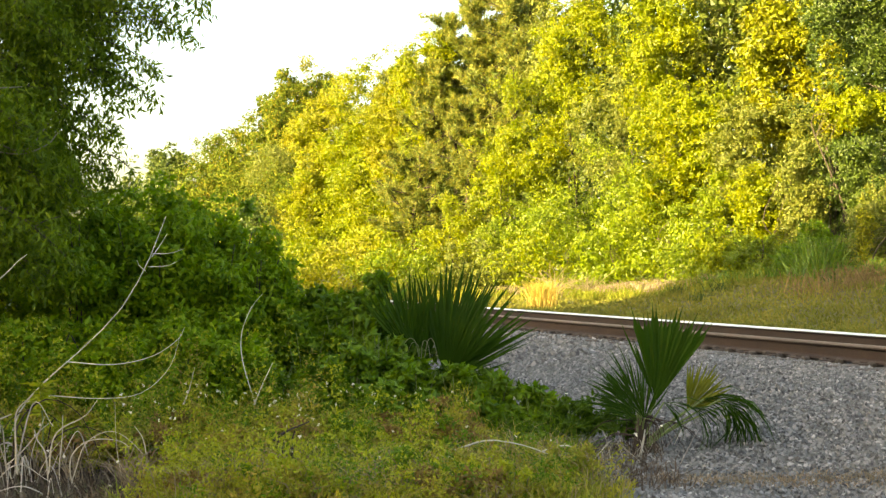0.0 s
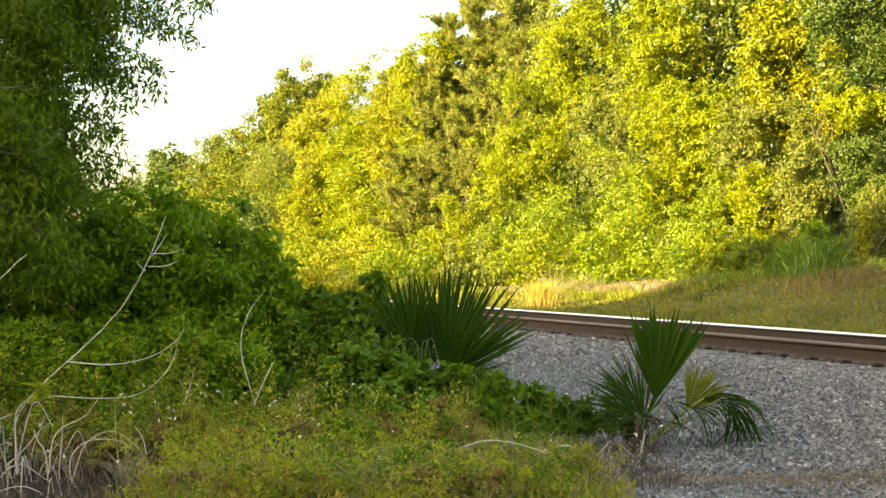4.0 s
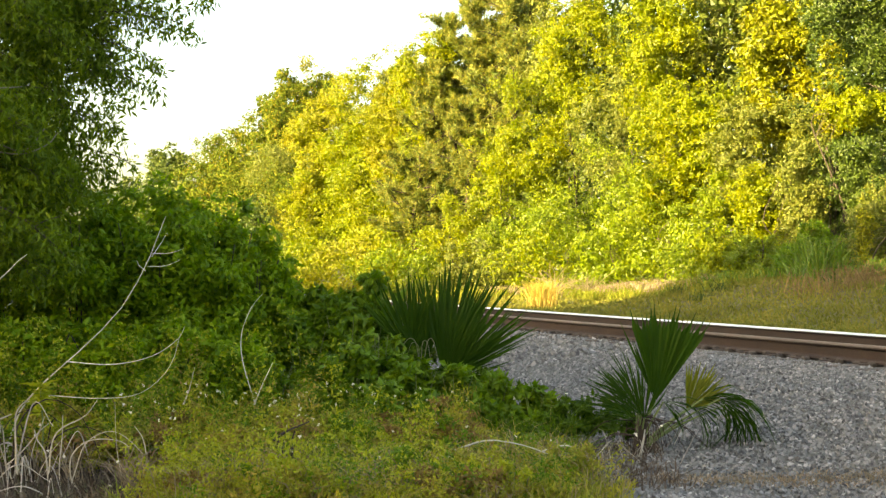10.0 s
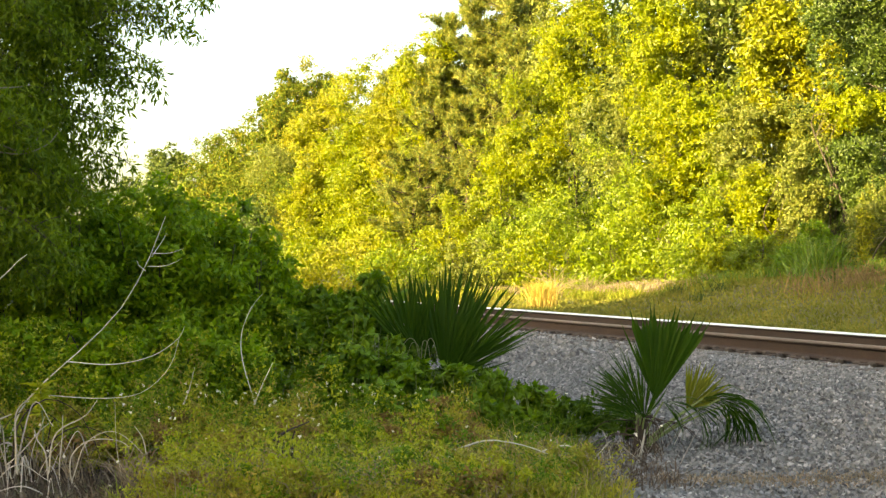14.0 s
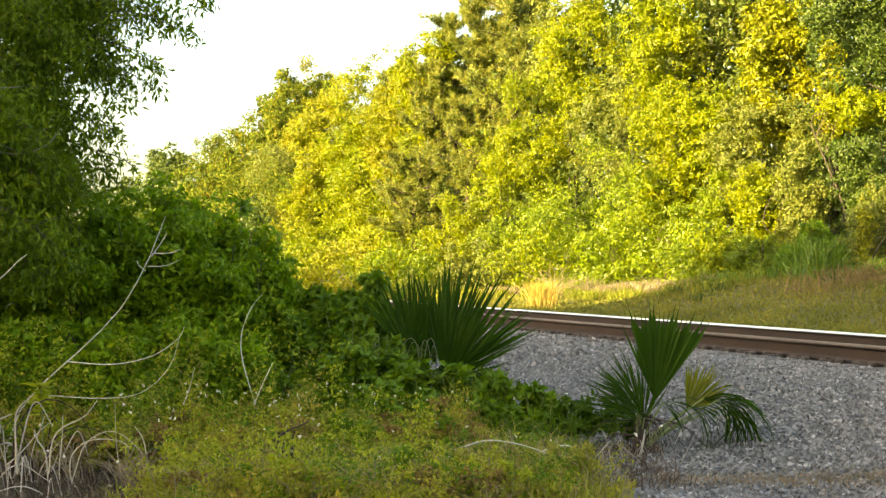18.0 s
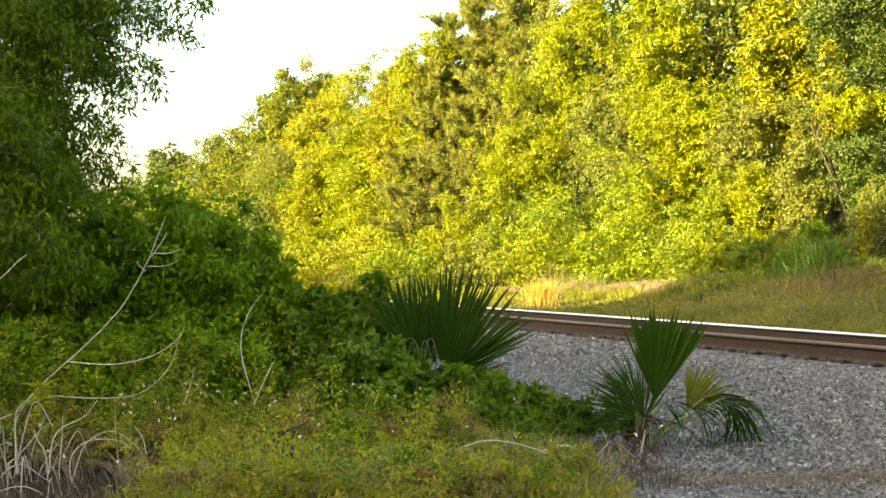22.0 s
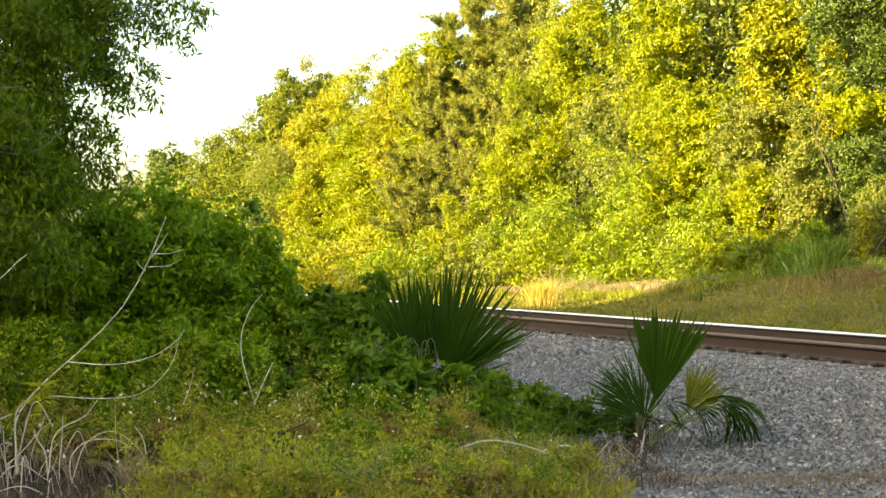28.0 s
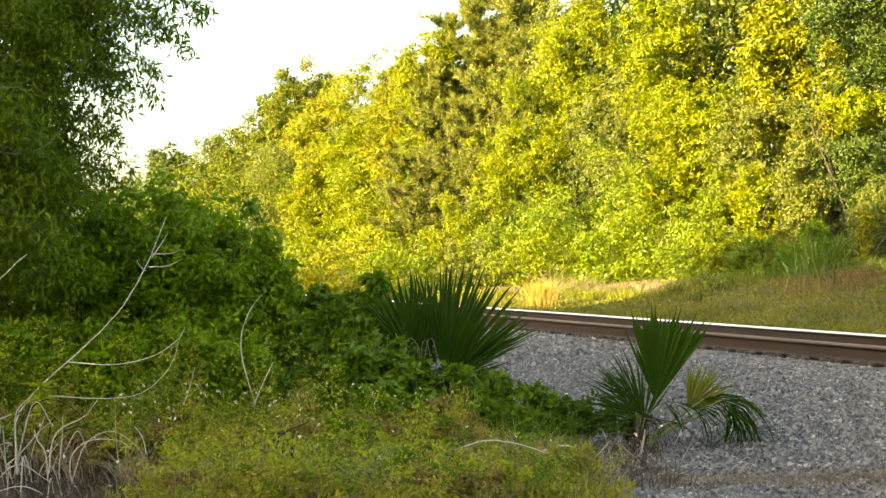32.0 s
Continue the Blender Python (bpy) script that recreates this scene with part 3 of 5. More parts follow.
        crown_geo(rng, spot(s, d, h / 2), (3.4, 1.8, h / 2), 110, 3800, 0.30, 0.175, geo, fill=0.6)
    for k in range(24):
        s = 16 + k * 2.6
        h = rng.uniform(3.0, 4.6)
        crown_geo(rng, spot(s, 26.5 + rng.uniform(-0.6, 0.6), h * 0.42), (2.2, 1.2, h * 0.55), 40, 800, 0.36, 0.21, geo)
    ob = new("far_wood", geo.mesh("far_wood", M_FAR))
    tagged(ob, "dense green wood behind the front trees", "wood", kind="stuff")


def shade_trees():
    """Unseen trees added on the camera's own side of the line to cast the foreground shade."""
    rng = np.random.default_rng(9)
    for k in range(17):
        s = -62 + k * 8.0
        # heights are set to shape where the added shade ends
        h = 0.965 * (14.6 + rng.uniform(-0.5, 1.0) + (5.0 if -34 < s < 6 else 1.2 if 6 < s < 12 else -2.5 if 12 < s < 22 else -2.0))
        broadleaf(s + 8.0, -24.5 + rng.uniform(-1.5, 1.0), h, 6.0, 0.8, M_WOOD_GREEN, "tall leafy tree added out of view to shade the foreground", 3900, 2.0, 200 + k, clumps=95, depth=0.85, group="trees on the shaded side")


# ---- plants of the near side ----
MOVERS = []


def spray(parent, root, tip, mat, rng, count, leaf, spread, width=0.29, stem=0.006, sway=None, droop=0.3):
    """A leafy branch: a stem from root to tip with twigs and leaves round it. Its origin is its root."""
    root, tip = np.asarray(root, float), np.asarray(tip, float)
    way = tip - root
    mid = way * 0.5 + [0, 0, droop * np.linalg.norm(way) * 0.3]
    line = bow([(0, 0, 0), mid, way], 10)
    geo = Geo()
    k = rng.uniform(0.12, 1.0, count) ** 0.8
    i = k * (len(line) - 1)
    p0 = np.stack([np.interp(i, np.arange(len(line)), line[:, c]) for c in range(3)], 1)
    out = unit(rng.normal(size=(count, 3)))
    at = p0 + out * (spread * rng.uniform(0.1, 1.0, count) ** 0.6 * (1.15 - 0.5 * k))[:, None]
    leaves(geo, at, out, leaf, leaf * width, rng, hang=0.8)
    stems = tube(Geo(), line, np.linspace(stem, stem * 0.3, len(line)), 5)
    for j in rng.choice(count, min(14, count), replace=False):
        q = line[int(i[j] * 0.85)]
        tube(stems, bow([q, (q + at[j]) / 2 + [0, 0, 0.02], at[j]], 4), [stem * 0.4, stem * 0.3, stem * 0.25, stem * 0.2], 4)
    ob = part("branch", stems, M_BARK, parent, at=Matrix.Translation(Vector(root) - Vector(parent.location)), smooth=True)
    part("foliage", geo, mat, ob)["kind"] = "stuff"
    if sway:
        MOVERS.append((ob, *sway))
    return ob


def near_tree():
    rng = np.random.default_rng(31)
    base = (-4.35, 11.6)
    tree = thing("oak_tree", (*base, on_ground(*base)), "shaded oak with drooping small-leaved branches, swaying in wind", "tree")
    o = np.array(tree.location)
    trunk = bow([(0, 0, -0.1), (0.1, 0, 1.3), (0.0, 0.1, 2.8), (0.2, 0, 5.0)])
    part("trunk", tube(Geo(), trunk, np.linspace(0.19, 0.08, len(trunk)), 10), M_BARK, tree, smooth=True)
    for i in range(76):
        z = 1.4 + 2.5 * (i + 0.5) / 76
        x0 = rng.uniform(-3.9, -3.14)
        reach = rng.uniform(0.3, 0.55) - (0.12 if z < 2.6 else 0.0)
        y = rng.uniform(10.5, 11.9) - (0.55 if z < 2.6 else 0.0)
        spray(tree, (x0 - 0.3, y + 0.1, z + 0.25), (x0 + reach, y, z - rng.uniform(0.05, 0.35)), M_OAK, rng, 720, 0.066, 0.33, sway=(1.5, 3.0, i) if i % 2 else None)
    for pts, r in (
        (((-4.3, 11.55, 2.2), (-3.483, 10.200, 2.360), (-3.145, 10.200, 2.284), (-2.984, 10.200, 2.453)), 0.009),
        (((-4.3, 11.55, 2.6), (-3.483, 10.200, 2.719), (-3.153, 10.200, 2.770)), 0.008),
        (((-3.45, 10.2, 2.30), (-3.15, 10.150, 2.26), (-2.95, 10.150, 2.33), (-2.87, 10.150, 2.42)), 0.007),
    ):
        line = bow(pts, 14) - o
        part("dead_limb", tube(Geo(), line, np.linspace(r, r * 0.5, len(line)), 6), M_LIMB, tree, "bare weathered dead limb", smooth=True)
    # the branches against the sky
    for i, (a, b, n, r) in enumerate((
        ((-3.027, 11.000, 3.755), (-2.032, 10.800, 3.444), 330, 0.20),
        ((-2.890, 11.000, 3.481), (-1.942, 10.800, 3.220), 260, 0.16),
        ((-3.118, 11.000, 3.664), (-2.389, 11.000, 3.299), 420, 0.26),
        ((-3.073, 11.000, 3.071), (-2.252, 11.000, 2.820), 230, 0.15),
        ((-2.890, 11.000, 3.299), (-2.525, 11.100, 2.902), 240, 0.18),
        ((-3.073, 11.000, 2.706), (-2.594, 11.000, 2.478), 230, 0.18),
        ((-3.027, 11.000, 2.433), (-2.639, 11.000, 2.205), 170, 0.13),
        ((-2.799, 11.000, 3.846), (-1.808, 10.800, 3.578), 260, 0.18),
        ((-2.778, 11.100, 2.350), (-2.502, 11.100, 2.212), 50, 0.07),
        ((-2.989, 11.200, 2.265), (-2.641, 11.200, 2.080), 170, 0.14),
        ((-2.900, 11.000, 3.640), (-2.150, 10.900, 3.320), 320, 0.20),
        ((-2.700, 11.000, 3.780), (-1.870, 10.800, 3.500), 320, 0.19),
        ((-2.750, 11.000, 3.250), (-2.230, 10.900, 2.960), 190, 0.14),
        ((-2.950, 11.000, 3.060), (-2.480, 10.900, 2.680), 200, 0.16),
    )):
        spray(tree, a, b, M_OAK, rng, n, 0.066, r, sway=(3.5, 15.0, 40 + i))
    for i in range(9):
        z = 3.6 + 0.4 * i
        az = rng.uniform(0, 6.28)
        tip = o + np.array([math.cos(az) * 1.3, math.sin(az) * 1.0, z + 0.3])
        spray(tree, o + [0, 0, z - 0.4], tip, M_OAK, rng, 700, 0.07, 0.5, stem=0.02)


def near_bushes():
    rng = np.random.default_rng(37)
    spots = (
        # x, depth, top height, half width, leaves
        (-3.6, 11.6, 2.05, 0.62, 5200), (-3.0, 11.4, 2.15, 0.62, 5600), (-2.45, 11.6, 2.18, 0.60, 7000),
        (-2.0, 11.8, 2.03, 0.50, 7000), (-1.64, 12.0, 1.58, 0.36, 5200), (-1.34, 12.1, 1.12, 0.30, 2800), (-3.2, 10.5, 1.12, 0.55, 4200),
        (-2.5, 10.6, 1.10, 0.55, 4200), (-2.7, 11.9, 2.02, 0.5, 5200), (-2.2, 12.0, 2.1, 0.5, 5200), (-1.8, 12.1, 1.85, 0.42, 5000), (-1.66, 11.9, 1.78, 0.32, 4800), (-1.50, 12.0, 1.42, 0.25, 3400), (-1.9, 10.9, 1.10, 0.50, 4000), (-3.75, 10.4, 1.2, 0.5, 3800),
    )
    for i, (x, y, h, r, n) in enumerate(spots):
        g = on_ground(x, y)
        bush = thing("leafy_bush", (x, y, g), "dense dark green bush in the shade", "bush", "bushes beside the railway")
        for k in range(7):
            az = rng.uniform(0, 6.28)
            e = np.array([math.cos(az) * r * 0.7, math.sin(az) * r * 0.6, h * rng.uniform(0.6, 0.9)])
            line = bow([(0, 0, -0.03), e * [0.4, 0.4, 0.5], e], 8)
            part("stem", tube(Geo(), line, np.linspace(0.013, 0.004, len(line)), 5), M_BARK, bush, smooth=True)
        lumps = 10
        for k in range(lumps):
            az = k * 2.4 + rng.random()
            f = (k + 0.5) / lumps
            c = np.array([math.cos(az) * r * 0.55, math.sin(az) * r * 0.45, h * (0.28 + 0.5 * f)])
            geo, cc, rc = crown_geo(rng, (0, 0, 0), (r * 0.74, r * 0.6, h * 0.30), 46, int(2.3 * n) // lumps, 0.066, 0.032, ragged=0.5, fill=0.6)
            ob = part("foliage", geo, M_BUSH, bush, at=Matrix.Translation(c))
            ob["kind"] = "stuff"
            MOVERS.append((ob, 1.0, 3.5, i * 10 + k))
    # broad-leaved shrubs between the bush and the palm
    for i, (x, y, h, r, n) in enumerate(((-1.15, 11.6, 1.12, 0.34, 900), (-0.80, 11.6, 1.27, 0.34, 1150), (-0.92, 11.95, 1.38, 0.34, 2200), (-1.32, 12.25, 1.22, 0.30, 2000), (-1.02, 12.3, 1.22, 0.30, 2000), (-0.74, 12.3, 1.36, 0.28, 2600), (-0.62, 12.0, 1.36, 0.26, 2600), (-0.44, 12.1, 1.22, 0.24, 1900), (-1.15, 12.0, 1.32, 0.32, 1200), (-0.45, 11.2, 0.86, 0.30, 800), (-0.95, 10.9, 0.66, 0.34, 800), (-0.45, 10.7, 0.52, 0.3, 700), (-1.4, 11.0, 0.8, 0.34, 800), (-0.72, 10.75, 0.92, 0.24, 700), (-0.2, 10.7, 0.78, 0.25, 750), (0.1, 10.8, 0.74, 0.25, 750), (0.42, 10.8, 0.68, 0.26, 700), (0.7, 10.6, 0.52, 0.22, 600), (0.25, 10.5, 0.55, 0.25, 600), (-0.1, 10.4, 0.55, 0.28, 600), (-0.5, 10.3, 0.6, 0.3, 700), (-0.52, 11.0, 1.12, 0.22, 800), (-0.40, 10.95, 0.96, 0.2, 600), (-1.80, 12.8, 2.05, 0.20, 900))):
        g = on_ground(x, y)
        shrub = thing("broad_leaved_shrub", (x, y, g), "fresh green broad-leaved shrub in the shade", "shrub", "shrubs beside the railway")
        for k in range(5):
            az = rng.uniform(0, 6.28)
            e = np.array([math.cos(az) * r * 0.6, math.sin(az) * r * 0.6, h * 0.8])
            line = bow([(0, 0, -0.03), e * [0.5, 0.5, 0.6], e], 6)
            part("stem", tube(Geo(), line, np.linspace(0.009, 0.003, len(line)), 5), M_STALK, shrub, smooth=True)
        geo, cc, rc = crown_geo(rng, (0, 0, h * 0.55), (r, r * 0.8, h * 0.45), 20, int(n * 1.5), 0.078, 0.042, ragged=0.4, floor=0.0)
        ob = part("foliage", geo, M_ELDER, shrub)
        ob["kind"] = "stuff"
        MOVERS.append((ob, 0.8, 4.0, 300 + i))
    # low dark growth round the second palm, its leaf colour darkened to carry shade
    # the first two are added to fill the dark hollow behind the palm clump
    for i, (x, y, h, r, n) in enumerate(((-0.2, 11.9, 0.85, 0.3, 2000), (0.15, 11.8, 0.7, 0.28, 1600), (-0.2, 11.25, 0.72, 0.3, 1300), (0.2, 11.2, 0.62, 0.3, 1300), (0.5, 11.0, 0.5, 0.25, 1000), (0.75, 10.7, 0.50, 0.28, 1500), (0.98, 10.6, 0.52, 0.24, 1400), (1.20, 10.6, 0.50, 0.2, 1100), (0.55, 10.4, 0.34, 0.25, 900), (0.85, 10.4, 0.34, 0.22, 900), (1.36, 10.3, 0.36, 0.18, 800))):
        g = on_ground(x, y)
        shrub = thing("low_shrub", (x, y, g), "low dark green shrub beside the ballast, shade in its colour", "shrub", "shrubs beside the railway")
        geo, cc, rc = crown_geo(rng, (0, 0, h * 0.5), (r, r * 0.8, h * 0.5), 16, n, 0.06, 0.022, ragged=0.6, floor=0.0)
        ob = part("foliage", geo, M_LOW, shrub)
        ob["kind"] = "stuff"
        MOVERS.append((ob, 0.6, 1.5, 330 + i))


# ---- palms ----
def leaflet_mesh(length, width, sag, fused, mat, fold=0.25):
    """A folded strip: widest midway, drawn to a point, its tip hanging by sag."""
    t = np.array([0.02, 0.25, 0.5, fused if fused else 0.72, 0.87, 1.0])
    w = width * (np.array([0.04, 0.5, 1.0, 2 * fused, 0.42, 0.03]) if fused else np.array([0.10, 0.52, 1.0, 0.80, 0.34, 0.03]))
    x, z = length * t * (1 - 0.25 * sag * t ** 2), -length * sag * t ** 3
    v = []
    for i in range(6):
        v += [(x[i], -w[i] / 2, z[i] + w[i] * fold), (x[i], 0, z[i]), (x[i], w[i] / 2, z[i] + w[i] * fold)]
    f = [(i * 3 + j, i * 3 + j + 3, i * 3 + j + 4, i * 3 + j + 1) for i in range(5) for j in range(2)]
    return Geo().add(v, f).mesh("leaflet", mat or M_PALM)


LEAFLETS = {}


def frond(palm, root, hub, tip_way, face, radius, span, count, rng, sag=0.15, sway=None, thin=1.0, mat=None):
    """A palmate leaf: a stalk from root to hub and a fan of leaflets round it."""
    root, hub = Vector(root), Vector(hub)
    x = Vector(tip_way).normalized()
    y = Vector(face).cross(x).normalized()
    z = x.cross(y)
    stalk = bow([(0, 0, 0), (hub - root) * 0.5 + Vector((0, 0, 0.03)), hub - root], 8)
    ob = part("frond", tube(Geo(), stalk, np.linspace(0.011, 0.006, len(stalk)), 6), M_STALK, palm, at=Matrix.Translation(root - palm.location), smooth=True)
    fan = Matrix((( x.x, y.x, z.x, 0), (x.y, y.y, z.y, 0), (x.z, y.z, z.z, 0), (0, 0, 0, 1)))
    fan.translation = hub - root
    width = 2 * radius * 0.5 * math.tan(radians(span / count) / 2) * (1.36 if thin >= 1 else 1.2 * thin if sag < 0.3 else 1.9 * thin)
    for i in range(count):
        a = span * ((i + 0.5) / count - 0.5)
        edge = abs(2 * (i + 0.5) / count - 1)
        n = rng.randint(0, 1) if thin > 1.1 else rng.randint(0, 1) + round(edge * 1.2) if thin > 1 else min(4, round(edge * 2.4) + rng.randint(0, 1)) if thin >= 1 else rng.randint(0, 3)
        key = (round(radius, 2), n, round(sag, 2), count, round(span), thin, mat)
        if key not in LEAFLETS:
            LEAFLETS[key] = leaflet_mesh(radius * (1 - 0.09 * n), width, sag * (1 + 0.3 * n), 0.0 if thin < 1 else 0.57 if thin < 1.1 else 0.78, mat)
        turn = a + (rng.uniform(-0.8, 0.8) if thin > 1.1 else rng.uniform(-1.9, 1.9) if thin >= 1 else rng.uniform(-5, 5))
        if sag < 0.3:
            seat = fan @ pose(0, 0, 0, rng.uniform(-14, 14), rng.uniform(-4, 4) - 7 * edge, turn)
        else:
            # a slack leaflet hangs by its own weight
            way = (fan.to_3x3() @ pose(0, 0, 0, 0, rng.uniform(-8, 8), turn).to_3x3().col[0]).normalized()
            up = (Vector((0, 0, 1)) - way * way.z).normalized()
            seat = Matrix.LocRotScale(fan.translation, Matrix((way, up.cross(way), up)).transposed(), None) @ pose(0, 0, 0, rng.uniform(-50, 50))
        part("leaflet", LEAFLETS[key], None, ob, at=seat)
    if sway:
        MOVERS.append((ob, *sway))
    return ob


def palms():
    rng = random.Random(41)
    g = on_ground(0.0, 11.4)
    palm = thing("fan_palm", (-0.05, 11.4, g), "dark green fan palm clump with upright fronds", "palm", "fan palms")
    def upright(rows, seed):
        for i, (hx, hz, dx, dz, dy, r, span, count, thin) in enumerate(rows):
            frond(palm, (-0.05 + rng.uniform(-0.05, 0.05), 11.4, g + 0.03), (hx, 11.4 + dy * 0.25, g + hz), (dx, dy, dz), (0.15 * rng.uniform(-1, 1), -1, 0.3), r, span, count, rng, 0.05 if dz > 0.5 else 0.45, sway=(0.5, 1.0, seed + i), thin=thin)

    upright((
        (0.02, 0.52, 0.50, 0.88, -0.05, 1.00, 70, 26, 1.05), (0.0, 0.56, 0.10, 1.0, 0.05, 0.97, 50, 17, 1.05), (0.03, 0.50, 0.72, 0.75, 0.10, 0.86, 44, 18, 0.8),
        (-0.26, 0.70, -0.20, 1.0, -0.10, 0.72, 70, 22, 1.05), (-0.16, 0.60, -0.02, 1.0, 0.20, 0.80, 50, 16, 1.05), (0.06, 0.46, 0.65, 0.78, -0.20, 0.80, 50, 17, 0.8),
    ), 400)
    upright((
        (0.08, 0.52, 0.80, 0.62, -0.2, 0.52, 44, 13, 0.6), (0.05, 0.50, 0.35, 1.0, 0.4, 0.82, 60, 16, 0.6),
        (-0.28, 0.70, 0.35, -0.9, -0.3, 0.24, 70, 9, 0.6), (-0.34, 0.80, -0.8, 0.45, 0.1, 0.36, 70, 12, 0.6),
        (-0.30, 0.68, 0.25, 0.95, -0.1, 0.56, 40, 10, 0.6), (-0.12, 0.58, -0.28, 0.95, -0.1, 0.62, 40, 11, 0.7), (0.02, 0.52, 0.6, 0.75, -0.2, 0.66, 56, 15, 0.5),
    ), 410)
    for pts in (
        ((-0.193, 11.100, 0.648), (-0.224, 11.050, 0.812), (-0.283, 11.000, 0.837), (-0.346, 11.000, 0.737)),
        ((-0.179, 11.100, 0.648), (-0.164, 11.000, 0.810), (-0.123, 11.000, 0.801), (-0.100, 10.950, 0.659)),
        ((-0.156, 11.100, 0.648), (-0.119, 11.000, 0.828), (-0.073, 11.000, 0.810), (-0.032, 10.950, 0.622)),
        ((-0.193, 11.100, 0.648), (-0.201, 11.050, 0.780), (-0.255, 11.000, 0.801), (-0.296, 11.000, 0.673)),
    ):
        line = bow(pts, 12) - np.array(palm.location)
        part("withered_leaf", tube(Geo(), line, np.linspace(0.0036, 0.0016, len(line)), 4), M_FADED, palm, "grey-green withered hanging leaflet", smooth=True)
    g = on_ground(1.45, 10.1)
    palm = thing("fan_palm", (1.45, 10.1, g), "small fan palm with one tall fan and drooping fronds", "palm", "fan palms")
    def spreading(rows, seed):
        for i, (hx, hz, dx, dz, dy, r, span, sag, count, thin) in enumerate(rows):
            frond(palm, (1.45 + rng.uniform(-0.03, 0.03), 10.1, g + 0.03), (hx, 10.1 + dy * 0.2, g + hz), (dx, dy, dz), (0.2 * rng.uniform(-1, 1), -1, 0.25), r, span, count, rng, sag, sway=(0.5, 2.2, seed + i), thin=thin, mat=M_PALM_PALE if r == 0.42 else None)

    spreading((
        (1.57, 0.40, 0.16, 1.0, 0.0, 0.74, 52, 0.01, 17, 1.2), (1.56, 0.42, -0.26, 1.0, 0.0, 0.64, 26, 0.03, 7, 0.75), (1.92, 0.42, 0.85, 0.10, -0.1, 0.62, 64, 0.9, 15, 0.55),
        (1.80, 0.34, 0.62, 0.8, 0.0, 0.42, 78, 0.03, 18, 1.0), (1.46, 0.38, -0.75, 0.75, -0.1, 0.50, 56, 0.12, 15, 0.5), (1.44, 0.32, -0.8, 0.5, 0.1, 0.50, 60, 0.25, 14, 0.5),
    ), 420)
    spreading((
        (1.84, 0.36, 0.8, -0.35, -0.2, 0.50, 70, 0.9, 16, 0.5), (1.46, 0.34, -0.4, 0.9, -0.2, 0.46, 40, 0.1, 9, 0.5), (1.62, 0.40, 0.7, -0.2, -0.3, 0.36, 70, 0.6, 9, 0.4),
    ), 430)
    spreading((
        (1.42, 0.26, -0.6, 0.5, -0.3, 0.34, 70, 0.1, 10, 0.4), (1.48, 0.28, -0.1, 0.9, -0.3, 0.36, 90, 0.15, 14, 0.6), (1.44, 0.34, -0.65, 0.8, -0.2, 0.52, 50, 0.12, 13, 0.5), (2.04, 0.42, 0.75, -0.4, -0.2, 0.56, 80, 0.9, 18, 0.6), (1.46, 0.30, -0.3, 0.95, -0.2, 0.46, 60, 0.1, 13, 0.5), (2.10, 0.38, 0.6, -0.6, -0.1, 0.50, 70, 0.9, 16, 0.7), (1.43, 0.30, -0.85, 0.5, 0.0, 0.44, 50, 0.2, 12, 0.5),
    ), 440)
    stub = bow([(0, 0, -0.03), (0.01, 0, 0.12), (0.03, 0.0, 0.27)], 8)
    part("trunk", tube(Geo(), stub, [0.05, 0.055, 0.055, 0.05, 0.05, 0.045, 0.04, 0.035][:len(stub)], 9), M_PINE_BARK, palm, "short fibrous brown trunk", smooth=True)
    # the withered skirt round its foot
    skirt = np.random.default_rng(44)
    for k in range(36):
        az, reach = skirt.uniform(0, 6.28), skirt.uniform(0.06, 0.22) if k % 3 else skirt.uniform(0.25, 0.55)
        e = np.array([math.cos(az) * reach, math.sin(az) * reach, skirt.uniform(0.0, 0.08)])
        top = np.array([0, 0, skirt.uniform(0.12, 0.32)])
        line = bow([top, (top + e) / 2 + [math.cos(az) * 0.05, math.sin(az) * 0.05, 0.08], e], 8)
        part("withered_leaf", tube(Geo(), line, np.linspace(skirt.uniform(0.003, 0.008), 0.002, len(line)), 4), M_LITTER, palm, "grey-brown withered hanging leaf", smooth=True)


